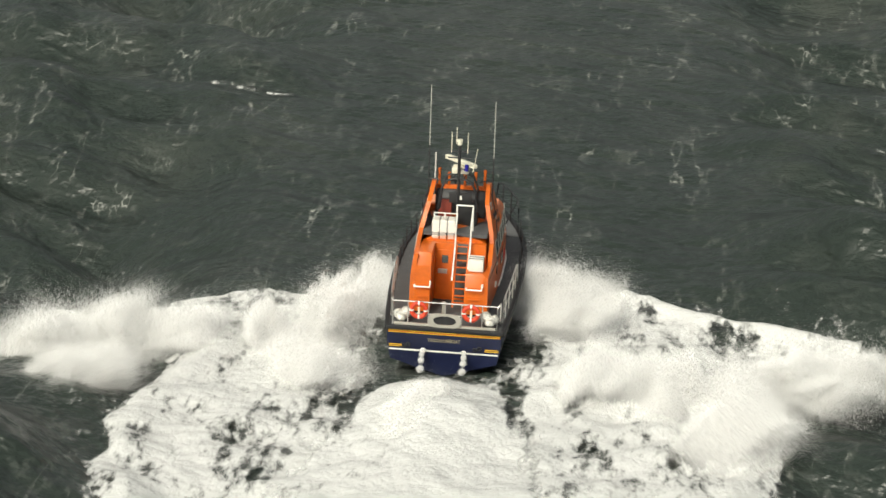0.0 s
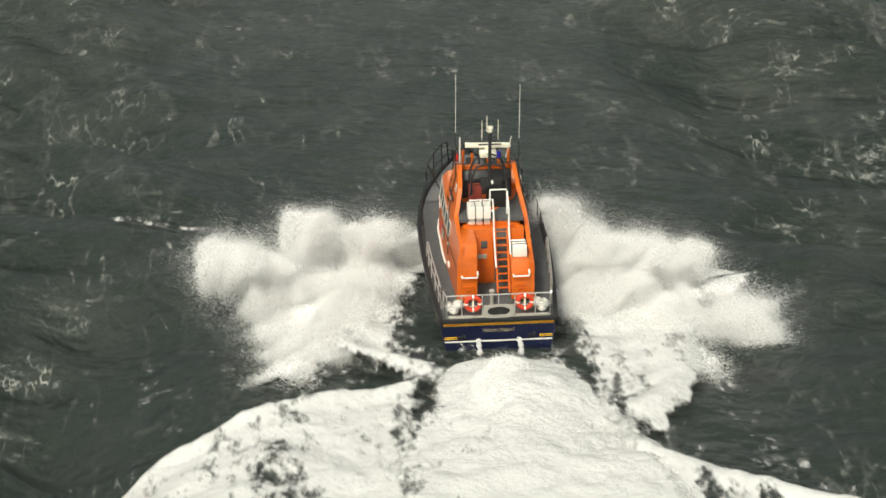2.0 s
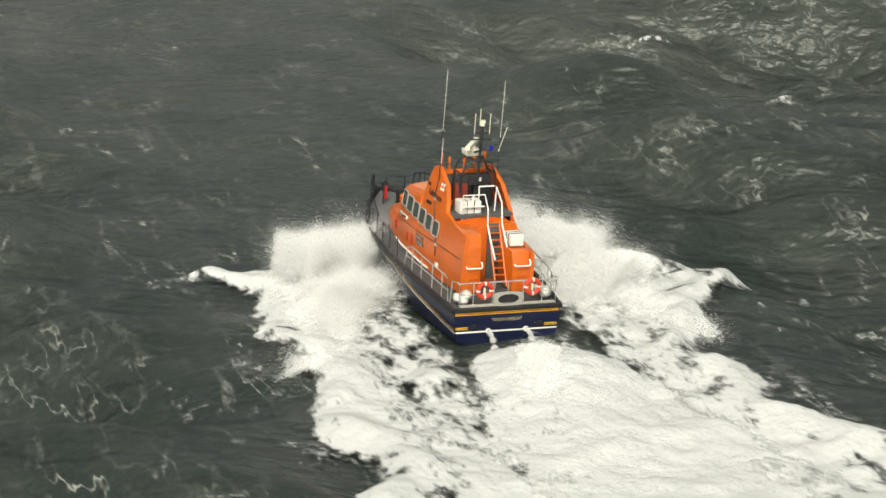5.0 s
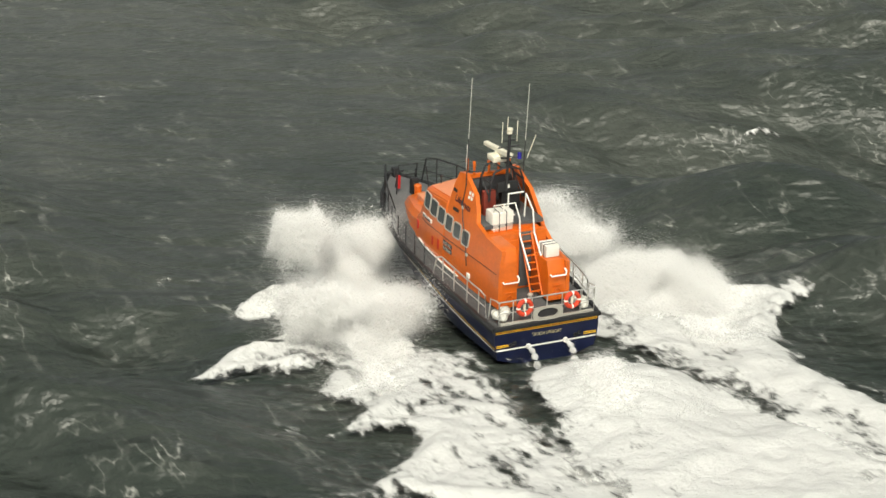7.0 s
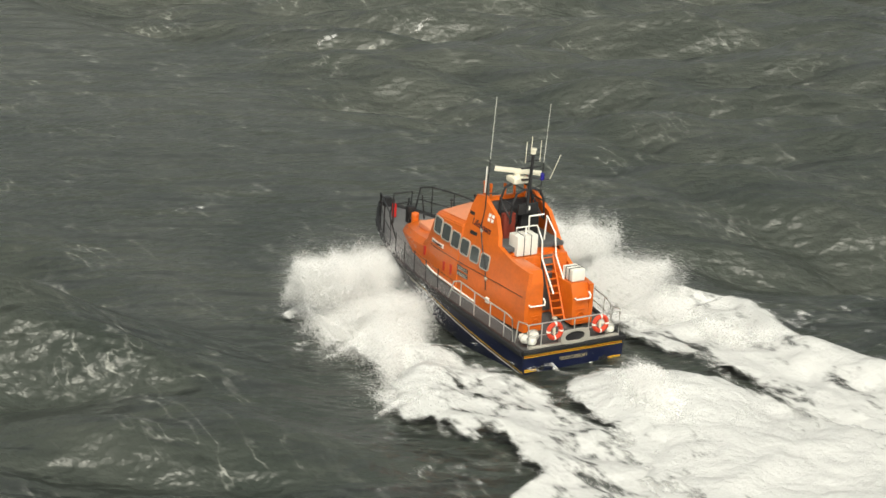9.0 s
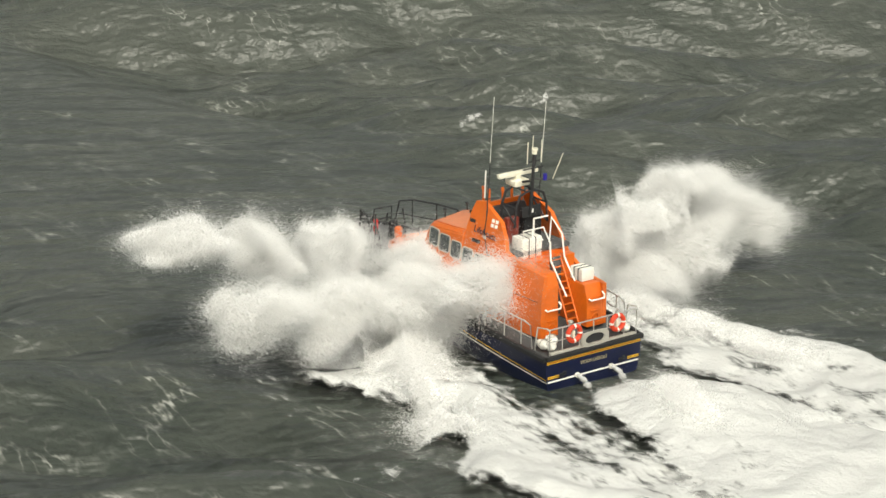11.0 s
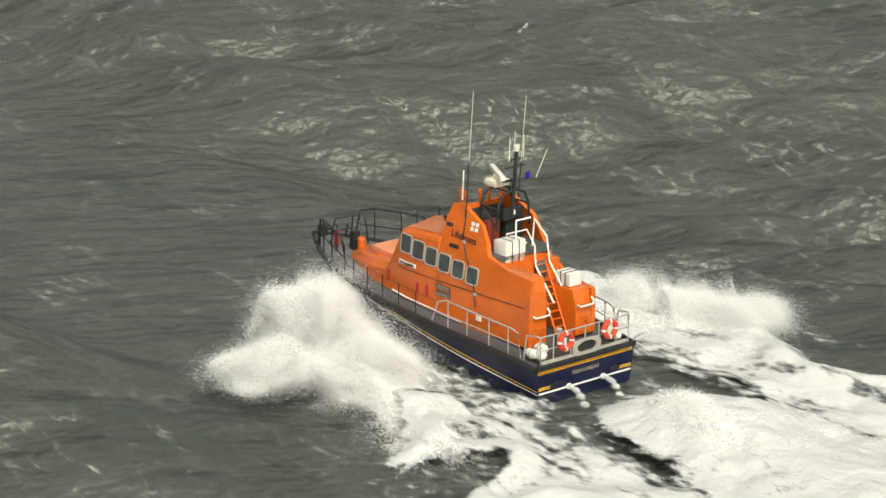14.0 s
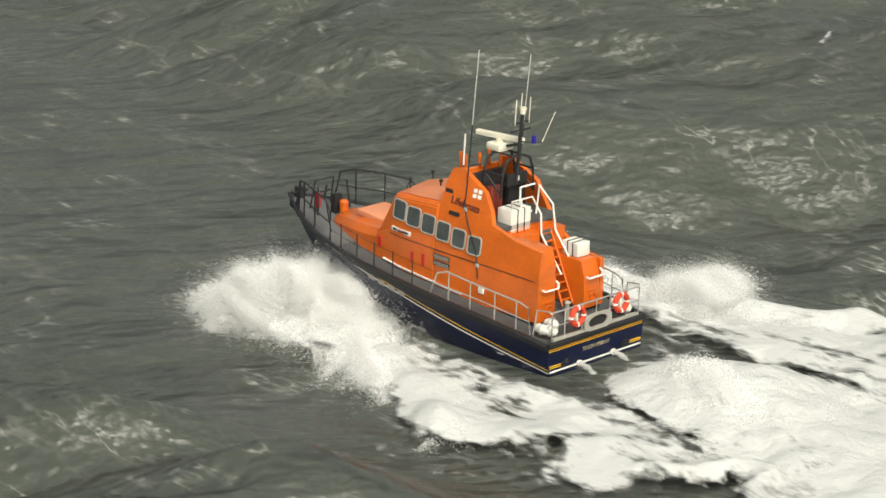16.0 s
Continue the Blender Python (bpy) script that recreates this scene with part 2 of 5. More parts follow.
def add_box(bm, x0, x1, y0, y1, z0, z1, bevel=0.0):
    b = bmesh.new()
    bmesh.ops.create_cube(b, size=1)
    for v in b.verts:
        v.co = ((x0 + x1) / 2 + v.co.x * (x1 - x0), (y0 + y1) / 2 + v.co.y * (y1 - y0), (z0 + z1) / 2 + v.co.z * (z1 - z0))
    if bevel:
        bmesh.ops.bevel(b, geom=b.edges[:], offset=bevel, segments=2, profile=0.6, affect="EDGES")
    merge(bm, b)


def merge(bm, b, m=None):
    me = bpy.data.meshes.new("tmp")
    if m:
        b.transform(m)
    b.to_mesh(me)
    b.free()
    bm.from_mesh(me)
    bpy.data.meshes.remove(me)


def add_tube(bm, pts, r, seg=8, closed=False):
    """A round tube through points, with mitred joints and capped ends."""
    pts = [Vector(p) for p in pts]
    n = len(pts)
    rings = []
    for i, p in enumerate(pts):
        a = pts[(i - 1) % n] if (i or closed) else p
        c = pts[(i + 1) % n] if (i < n - 1 or closed) else p
        d = ((p - a).normalized() if a != p else Vector()) + ((c - p).normalized() if c != p else Vector())
        d = d.normalized() if d.length > 1e-6 else Vector((0, 0, 1))
        side = d.cross(Vector((0, 0, 1)))
        if side.length < 0.15:
            side = d.cross(Vector((0, 1, 0)))
        side.normalize()
        up = side.cross(d).normalized()
        rings.append([bm.verts.new(p + (side * math.cos(k * 2 * math.pi / seg) + up * math.sin(k * 2 * math.pi / seg)) * r) for k in range(seg)])
    for i in range(n if closed else n - 1):
        A, B = rings[i], rings[(i + 1) % n]
        for k in range(seg):
            bm.faces.new((A[k], A[(k + 1) % seg], B[(k + 1) % seg], B[k]))
    if not closed:
        bm.faces.new(rings[0][::-1])
        bm.faces.new(rings[-1])


def add_loft(bm, rows, cap=True, closed=True):
    """Quads between rows of points; each row is a closed or open outline."""
    vr = [[bm.verts.new(p) for p in row] for row in rows]
    n = len(rows[0])
    for A, B in zip(vr, vr[1:]):
        for k in range(n if closed else n - 1):
            j = (k + 1) % n
            bm.faces.new((A[k], A[j], B[j], B[k]))
    if cap and closed:
        bm.faces.new(vr[0][::-1])
        bm.faces.new(vr[-1])


def add_prism(bm, outline, axis, a, b, bevel=0.0):
    """An outline in the plane across the axis, drawn from a to b along it."""
    t = bmesh.new()
    put = {"x": lambda p, v: (v, p[0], p[1]), "y": lambda p, v: (p[0], v, p[1]), "z": lambda p, v: (p[0], p[1], v)}[axis]
    add_loft(t, [[put(p, a) for p in outline], [put(p, b) for p in outline]])
    if bevel:
        bmesh.ops.recalc_face_normals(t, faces=t.faces)
        bmesh.ops.bevel(t, geom=t.edges[:], offset=bevel, segments=2, profile=0.6, affect="EDGES")
    merge(bm, t)


def add_ring(bm, c, R, r, axis="y", seg=28, sub=8, a0=0.0, a1=360.0):
    c = Vector(c)
    n = max(2, int(seg * (a1 - a0) / 360))
    full = a1 - a0 >= 359.9
    pts = []
    for i in range(n if full else n + 1):
        a = radians(a0 + (a1 - a0) * i / n)
        u, v = math.cos(a), math.sin(a)
        pts.append(c + (Vector((u * R, 0, v * R)) if axis == "y" else Vector((u * R, v * R, 0))))
    add_tube(bm, pts, r, sub, closed=full)


def add_blob(bm, c, r, sub=2):
    b = bmesh.new()
    bmesh.ops.create_icosphere(b, subdivisions=sub, radius=1)
    m = Matrix.Translation(c) @ Matrix.Diagonal((*r, 1))
    merge(bm, b, m)


def lerp_table(table, y):
    return float(np.interp(y, [p[0] for p in table], [p[1] for p in table]))


def smooth_table(table, y):
    """Cubic through a table of (y, value)."""
    xs, vs = [p[0] for p in table], [p[1] for p in table]
    i = max(0, min(len(xs) - 2, int(np.searchsorted(xs, y) - 1)))
    h = xs[i + 1] - xs[i]
    def slope(k):
        a, b = max(0, k - 1), min(len(xs) - 1, k + 1)
        return (vs[b] - vs[a]) / (xs[b] - xs[a])
    u = min(1, max(0, (y - xs[i]) / h))
    return ((1 + 2 * u) * (1 - u) ** 2 * vs[i] + u * (1 - u) ** 2 * h * slope(i) + u * u * (3 - 2 * u) * vs[i + 1] + u * u * (u - 1) * h * slope(i + 1))


# ---- sea: one sheet to the horizon ----
rng = np.random.default_rng(7)
WAVES = []
for k in range(46):
    lam = 3.0 * (1.075 ** k)
    th = radians(-122) + rng.normal(0, 0.4)
    WAVES.append((2 * math.pi / lam, th, 0.0098 * lam * rng.uniform(0.5, 1.1) * (1.2 if lam < 9 else 1.15 if lam < 13 else 1.15 * (13 / lam) ** 0.62), rng.uniform(0, 6.28)))


def sea_height(x, y):
    """Height of the sea: a sum of wind waves."""
    z = np.zeros_like(x)
    for kk, th, amp, ph in WAVES:
        p = kk * (x * math.cos(th) + y * math.sin(th)) + ph
        z += amp * (np.sin(p) + 0.3 * np.cos(2 * p))
    return z * 1.9


def sea_near_track(x, y):
    """The sea as built: beaten down and heaped a little along the boat's track."""
    k = np.clip((np.abs(x) - 8) / 9, 0, 1)
    k = k * k * (3 - 2 * k)
    return sea_height(x, y) * (0.07 + 0.93 * k) + 0.08 * (1 - k)


def grid_mesh(name, xs, ys, z, material, attrs=()):
    nx, ny = len(xs), len(ys)
    X, Y = np.meshgrid(xs, ys)
    co = np.stack([X.ravel(), Y.ravel(), z.ravel()], -1).astype(np.float32)
    i = (np.arange(ny - 1)[:, None] * nx + np.arange(nx - 1)[None]).ravel()
    quads = np.stack([i, i + 1, i + nx + 1, i + nx], -1)
    me = bpy.data.meshes.new(name)
    me.vertices.add(len(co))
    me.vertices.foreach_set("co", co.ravel())
    me.loops.add(quads.size)
    me.loops.foreach_set("vertex_index", quads.ravel().astype(np.int32))
    me.polygons.add(len(quads))
    me.polygons.foreach_set("loop_start", (np.arange(len(quads)) * 4).astype(np.int32))
    me.update(calc_edges=True)
    me.polygons.foreach_set("use_smooth", np.ones(len(quads), bool))
    for an, values in attrs:
        a = me.attributes.new(an, "FLOAT", "POINT")
        a.data.foreach_set("value", values.ravel().astype(np.float32))
    me.materials.append(material)
    return new(name, me)


def stretched(a, b, step, far):
    inner = np.arange(a, b + step * 0.5, step)
    outer = [step]
    while sum(outer) < far:
        outer.append(outer[-1] * 1.25)
    o = np.cumsum(outer)
    return np.concatenate([(a - o)[::-1], inner, inner[-1] + o])


sx, sy = stretched(-52, 95, 0.42, 2800), stretched(-30, 255, 0.42, 2800)
SX, SY = np.meshgrid(sx, sy)
fade = np.clip(1 - (np.maximum(np.abs(SX - 20) - 120, np.abs(SY - 110) - 200) / 400), 0.15, 1)
SZ = sea_near_track(SX, SY) * fade
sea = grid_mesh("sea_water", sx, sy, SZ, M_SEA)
tagged(sea, "rough dark green-grey open sea with broken foam streaks", "sea", kind="structure")


# ---- lifeboat ----
SHEER_B = [(0, 2.08), (2, 2.25), (4, 2.36), (6, 2.4), (8, 2.33), (10, 2.02), (12, 1.32), (13.3, 0.66), (14.25, 0.06)]
SHEER_Z = [(0, 1.25), (2, 1.45), (4, 1.58), (6, 1.7), (8, 1.82), (10, 1.93), (12, 2.02), (14.25, 2.12)]
CHINE_B = [(0, 1.94), (4, 2.05), (8, 1.72), (10, 1.25), (12, 0.6), (13.4, 0.16), (14.25, 0.03)]
CHINE_Z = [(0, 0.02), (4, 0.08), (8, 0.36), (10, 0.62), (12, 0.98), (14.25, 1.7)]
KEEL_Z = [(0, -0.55), (8, -0.7), (11, -0.55), (12.4, 0.0), (13.3, 0.8), (14.25, 1.95)]


def hull_side(y, s, sgn=-1, out=0.0):
    """A point of the topside: s = 0 at the chine, 1 at the sheer."""
    b = smooth_table(CHINE_B, y) * (1 - s) + smooth_table(SHEER_B, y) * s
    z = smooth_table(CHINE_Z, y) * (1 - s) + smooth_table(SHEER_Z, y) * s
    b += 0.06 * math.sin(math.pi * s) * (1 if y < 9 else -1.2)
    return Vector((sgn * (max(b, 0.02) + out), y, z))


STATIONS = [i * 0.5 for i in range(29)] + [14.25]


def wall_x(y, z):
    """Half-breadth of the house at a height."""
    b = float(np.interp(y, [1.1, 2.9, 5.0, 7.0, 7.55, 8.25], [1.38, 1.46, 1.58, 1.6, 1.52, 1.42]))
    return b + float(np.interp(z, [1.5, 2.9, 4.0, 5.6], [0.06, 0.05, -0.1, -0.52]))


CARRIED = []


def carry(name, base, label, category, group):
    """A loose thing aboard: an Empty at its base, which rides with the boat."""
    e = new(name)
    e.location = base
    CARRIED.append((e, Vector(base)))
    return tagged(e, label, category, group)


def build_boat():
    boat = new("lifeboat")
    tagged(boat, "orange and navy all-weather lifeboat driving through rough sea", "lifeboat")

    # hull
    bm = bmesh.new()
    rows = []
    for y in STATIONS:
        row = [hull_side(y, s, -1) for s in (1, 0.8, 0.6, 0.4, 0.2, 0)]
        row += [Vector((0, y, smooth_table(KEEL_Z, y)))]
        row += [hull_side(y, s, 1) for s in (0, 0.2, 0.4, 0.6, 0.8, 1)]
        rows.append(row)
    add_loft(bm, rows, closed=False)
    bm.faces.new([bm.verts.new(p) for p in rows[0]])
    hull = part("hull", bm, M_NAVY, boat, "navy blue painted hull with hard chine")

    # deck
    bm = bmesh.new()
    rows = []
    for y in STATIONS:
        b, z = smooth_table(SHEER_B, y) - 0.03, smooth_table(SHEER_Z, y)
        rows.append([Vector((x * b, y, z - 0.06 + 0.05 * (1 - x * x))) for x in (-1, -0.5, 0, 0.5, 1)])
    add_loft(bm, rows, closed=False)
    part("deck", bm, M_DECK, boat, "grey non-slip side and aft deck")

    # rubbing strake with a flat fender face
    for sgn in (-1, 1):
        bm = bmesh.new()
        rows = []
        for y in STATIONS:
            p = hull_side(y, 1, sgn)
            q = hull_side(y, 0.9 if y < 5 else 0.86, sgn)
            k = 0.11 if y < 13 else 0.06
            o = Vector((sgn, 0, 0))
            rows.append([p + o * -0.05 + Vector((0, 0, 0.05)), p + o * k * 0.6 + Vector((0, 0, 0.06)), p + o * k, q + o * k * 0.9, q + o * 0.01, q - o * 0.04])
        add_loft(bm, rows)
        part("fender", bm, M_BLACK, boat, "black rubber fender along the sheer")
        # painted line on the topside
        for s0, ds, m, nm in ((0.27, 0.035, M_WHITE, "boot_stripe"), (0.36, 0.024, M_YELLOW, "hull_stripe")):
            bm = bmesh.new()
            rows = []
            for i in range(19):
                y = i * 0.5
                s = s0 + 0.062 * y
                rows.append([hull_side(y, s, sgn, 0.006), hull_side(y, s + ds, sgn, 0.006)])
            add_loft(bm, rows, closed=False)
            part(nm, bm, m, boat, smooth=True)
        # pale marks along the topside
        for y0, y1, s0, s1 in ((6.0, 6.32, 0.66, 0.78), (6.45, 6.8, 0.66, 0.78), (6.95, 7.3, 0.67, 0.79), (7.45, 7.8, 0.68, 0.8), (9.0, 9.5, 0.93, 0.97), (9.8, 10.1, 0.93, 0.97), (10.5, 10.7, 0.93, 0.97), (11.2, 11.5, 0.93, 0.97)):
            bm = bmesh.new()
            add_loft(bm, [[hull_side(y, s0, sgn, 0.13 if s0 > 0.9 else 0.012), hull_side(y, s1, sgn, 0.13 if s0 > 0.9 else 0.012)] for y in (y0, (y0 + y1) / 2, y1)], closed=False)
            part("hull_mark", bm, M_FRAME, boat)
    # transom band and stripes
    bm = bmesh.new()
    add_box(bm, -2.12, 2.12, -0.12, 0.02, 1.18, 1.34, 0.03)
    part("stern_fender", bm, M_BLACK, boat)
    for z0, z1, w, m, nm in ((1.035, 1.14, 2.04, M_YELLOW, "stern_stripe"), (0.36, 0.42, 1.99, M_WHITE, "boot_stripe")):
        bm = bmesh.new()
        add_box(bm, -w, w, -0.012, 0.02, z0, z1, 0.003)
        part(nm, bm, m, boat)
    bm = bmesh.new()
    add_box(bm, -2.04, 2.04, -0.016, 0.02, 1.068, 1.09, 0.003)
    part("stern_line", bm, M_REDSTRIPE, boat)
    for sx_ in (-1, 1):
        for z0 in (0.5, 0.56):
            bm = bmesh.new()
            add_box(bm, min(sx_ * 1.5, sx_ * 2.0), max(sx_ * 1.5, sx_ * 2.0), -0.01, 0.02, z0, z0 + 0.03)
            part("stern_mark", bm, M_YELLOW, boat)
        # exhaust outlets with their tail of cooling water
        bm = bmesh.new()
        add_ring(bm, (sx_ * 0.74, -0.06, 0.42), 0.085, 0.02)
        add_tube(bm, [(sx_ * 0.74, 0.05, 0.42), (sx_ * 0.74, -0.04, 0.42)], 0.08, 14)
        part("exhaust_outlet", bm, M_WHITE, boat)
        bm = bmesh.new()
        add_ring(bm, (sx_ * 1.3, -0.05, 0.62), 0.06, 0.025, seg=14)
        add_ring(bm, (sx_ * 1.3 - 0.16, -0.05, 0.57), 0.06, 0.025, seg=14)
        part("stern_step", bm, M_DARK, boat)

    # lower house: from the aft recess to the foredeck, lofted along the boat
    bm = bmesh.new()
    prof = [(2.9, 1.2, 3.8), (5.38, 1.36, 4.1), (5.5, 1.588, 4.24), (7.0, 1.6, 4.12), (7.55, 1.52, 4.02)]
    rows = []
    for y, b, zt in prof:
        rows.append([Vector(p) for p in ((-b - 0.06, y, 1.55), (-b - 0.05, y, 2.9), (-b + 0.1, y, zt - 0.14), (-b + 0.26, y, zt), (0, y, zt + 0.16),
                                         (b - 0.26, y, zt), (b - 0.1, y, zt - 0.14), (b + 0.05, y, 2.9), (b + 0.06, y, 1.55))])
    # windscreen foot
    rows.append([Vector(p) for p in ((-1.54, 8.25, 1.65), (-1.48, 8.25, 2.6), (-1.3, 8.24, 2.72), (-1.1, 8.24, 2.76), (0, 8.3, 2.82), (1.1, 8.24, 2.76), (1.3, 8.24, 2.72), (1.48, 8.25, 2.6), (1.54, 8.25, 1.65))])
    add_loft(bm, rows)
    bmesh.ops.bevel(bm, geom=[e for e in bm.edges if abs(e.verts[0].co.y - e.verts[1].co.y) > 0.2], offset=0.04, segments=2, affect="EDGES")
    part("wheelhouse", bm, M_ORANGE, boat, "orange painted wheelhouse")

    # coachroof ahead of the windscreen
    bm = bmesh.new()
    rows = []
    for y, b, zt in ((8.1, 1.5, 2.72), (9.2, 1.36, 2.6), (10.3, 1.05, 2.46), (11.1, 0.78, 2.34), (11.35, 0.7, 2.2)):
        rows.append([Vector(p) for p in ((-b, y, 1.7), (-b + 0.04, y, zt - 0.3), (-b + 0.2, y, zt - 0.06), (0, y, zt + 0.04), (b - 0.2, y, zt - 0.06), (b - 0.04, y, zt - 0.3), (b, y, 1.7))])
    add_loft(bm, rows)
    part("coachroof", bm, M_ORANGE, boat, "orange forward coachroof")
    bm = bmesh.new()
    add_prism(bm, [(-0.75, 8.6), (0.75, 8.6), (0.6, 10.2), (-0.6, 10.2)], "z", 2.5, 2.7, 0.03)
    part("fore_hatch", bm, M_ORANGE_ROOF, boat, "faded orange hatch")
    bm = bmesh.new()
    top_rows = []
    for y, b, zt in ((5.56, 1.3, 4.235), (6.3, 1.32, 4.175), (7.0, 1.3, 4.12), (7.5, 1.22, 4.03)):
        top_rows.append([Vector((x * b, y, zt + 0.16 * (1 - abs(x)) + 0.022)) for x in (-1, -0.5, 0, 0.5, 1)])
    add_loft(bm, top_rows, closed=False)
    bmesh.ops.solidify(bm, geom=bm.faces[:], thickness=0.02)
    part("roof_panel", bm, M_ORANGE_ROOF, boat, "faded non-slip wheelhouse roof")

    # tall side walls: from the wheelhouse aft, sweeping down from the flying bridge to the pillars
    for sgn in (-1, 1):
        top_aft = 3.75 if sgn < 0 else 3.02
        step_z = 4.05 if sgn < 0 else 3.6
        tops = [(1.12, top_aft - 0.05), (2.25, top_aft + 0.05), (3.2, step_z), (3.35, step_z + 0.35), (3.75, 4.92), (4.8, 5.42), (5.2, 5.36), (5.34, 4.95), (5.42, 4.35)]
        ys_ = [1.12, 1.5, 1.9, 2.25, 2.6, 2.9, 3.2, 3.35, 3.55, 3.75, 4.1, 4.5, 4.8, 5.0, 5.2, 5.34, 5.42]
        def grid_pts(inset):
            rows_ = []
            for y in ys_:
                zt = lerp_table(tops, y)
                rows_.append([Vector((sgn * (wall_x(y, 1.5 + (zt - 1.5) * k) - inset), y, 1.5 + (zt - 1.5) * k)) for k in (0, 0.3, 0.55, 0.7, 0.8, 0.9, 1.0)])
            return rows_
        bm = bmesh.new()
        A, B = grid_pts(0.0), grid_pts(0.16)
        add_loft(bm, [ra + rb[::-1] for ra, rb in zip(A, B)])
        part("side_wall", bm, M_ORANGE, boat, "orange side wall sweeping up to the flying bridge")
        # pillar locker
        bm = bmesh.new()
        x0, x1 = (-1.28, -0.68) if sgn < 0 else (0.58, 1.28)
        add_prism(bm, [(1.1, 1.5), (2.6, 1.5), (2.6, top_aft - 0.02), (1.3, top_aft - 0.02), (1.14, top_aft - 0.5)], "x", x0, x1, 0.04)
        locker = part("aft_locker", bm, M_ORANGE, boat, "orange aft locker beside the ladder")
        bm = bmesh.new()
        xm = (x0 + x1) / 2
        add_tube(bm, [(xm - 0.28, 1.1, 2.52), (xm - 0.28, 0.98, 2.5), (xm + 0.28, 0.98, 2.5), (xm + 0.3, 0.98, 2.62), (xm + 0.3, 1.1, 2.7)], 0.035)
        part("handrail", bm, M_WHITE, locker, "white handrail")
        bm = bmesh.new()
        add_ring(bm, (xm, 1.08, 1.85), 0.12, 0.02, seg=16)
        add_box(bm, xm - 0.2, xm + 0.2, 1.075, 1.1, 1.62, 1.66)
        add_box(bm, xm - 0.2, xm + 0.2, 1.075, 1.1, 2.06, 2.1)
        part("locker_lid", bm, M_ORANGE, locker)

    # bulkhead with door, ladder
    bm = bmesh.new()
    add_box(bm, -1.2, 1.2, 2.6, 2.95, 1.5, 3.7, 0.02)
    part("aft_bulkhead", bm, M_ORANGE, boat)
    bm = bmesh.new()
    add_box(bm, -0.62, 0.05, 2.55, 2.62, 1.62, 3.45, 0.03)
    door = part("wheelhouse_door", bm, M_ORANGE, boat, "closed orange watertight door")
    bm = bmesh.new()
    add_box(bm, -0.42, -0.18, 2.53, 2.56, 2.95, 3.25, 0.01)
    part("door_window", bm, M_GLASS, door)
    bm = bmesh.new()
    add_box(bm, -0.55, -0.2, 2.5, 2.56, 2.55, 2.72, 0.01)
    part("door_plate", bm, M_FRAME, door)
    bm = bmesh.new()
    add_box(bm, 0.1, 0.58, 2.56, 2.61, 1.6, 3.72, 0.01)
    part("step_recess", bm, M_DECK, boat)
    lad = new("ladder")
    lad.parent = boat
    for x in (0.12, 0.56):
        bm = bmesh.new()
        add_tube(bm, [(x, 1.55, 1.58), (x, 2.62, 3.75)], 0.035)
        part("stile", bm, M_ORANGE, lad)
    for i in range(9):
        k = (i + 0.6) / 9.2
        bm = bmesh.new()
        add_box(bm, 0.12, 0.56, 1.53 + 1.07 * k, 1.62 + 1.07 * k, 1.58 + 2.17 * k, 1.61 + 2.17 * k)
        part("rung", bm, M_ORANGE, lad)
    tagged(lad, "steep orange ladder to the flying bridge")
    for pts in ([(0.06, 1.6, 2.6), (0.06, 2.5, 3.65), (0.06, 2.55, 4.3), (0.06, 2.95, 4.75), (-0.8, 2.95, 4.75), (-0.8, 2.95, 3.75)],
                [(0.62, 1.45, 1.75), (0.62, 1.45, 2.5), (0.62, 2.45, 3.7), (0.62, 2.6, 4.5), (0.62, 3.2, 4.95), (0.62, 3.3, 4.0)],
                [(-0.8, 2.95, 4.3), (0.06, 2.95, 4.3)], [(-0.4, 2.95, 4.75), (-0.4, 2.95, 4.3)], [(0.0, 3.4, 4.95), (0.0, 3.4, 4.0)], [(0.0, 3.4, 4.95), (0.62, 3.4, 4.95)]):
        bm = bmesh.new()
        add_tube(bm, pts, 0.032)
        part("handrail", bm, M_WHITE, boat, "white tubular handrail")
    # bridge floor and its parts
    bm = bmesh.new()
    add_box(bm, -1.2, 1.2, 2.9, 5.4, 3.88, 4.02)
    part("bridge_floor", bm, M_DECK, boat)
    # console: black fittings, its dark colour also standing for shade inside the bridge
    bm = bmesh.new()
    add_prism(bm, [(4.75, 4.0), (5.3, 4.0), (5.3, 5.0), (5.1, 5.02), (4.9, 4.75)], "x", -0.95, 0.95, 0.03)
    part("bridge_console", bm, M_DARK, boat, "dark flying bridge console with the bridge's inner shade in its colour")
    bm = bmesh.new()
    add_prism(bm, [(5.3, 4.0), (5.5, 4.0), (5.42, 5.15), (5.3, 5.15)], "x", -1.0, 1.0, 0.03)
    part("bridge_front", bm, M_ORANGE, boat, "orange flying bridge front")
    for x, y, h in ((-0.86, 5.15, 5.85), (-0.5, 5.3, 5.65), (0.1, 5.3, 5.6), (0.5, 5.3, 5.7), (0.86, 5.15, 5.85)):
        bm = bmesh.new()
        add_tube(bm, [(x, y, 5.15), (x, y, h - 0.12)], 0.05)
        add_tube(bm, [(x, y, h - 0.14), (x, y + 0.02, h)], 0.06, 10)
        part("deck_horn", bm, M_ORANGE, boat)
    bm = bmesh.new()
    add_box(bm, -0.05, 0.72, 3.85, 4.15, 4.0, 4.9, 0.08)
    add_box(bm, -0.05, 0.72, 4.1, 4.55, 4.0, 4.45, 0.08)
    part("helm_seat", bm, M_BLACK, boat, "black padded helm seats")
    bm = bmesh.new()
    add_box(bm, -0.75, -0.25, 3.9, 4.15, 4.0, 4.95, 0.06)
    part("seat_back", bm, mat("red_seat", (0.22, 0.035, 0.02), 0.6), boat)
    bm = bmesh.new()
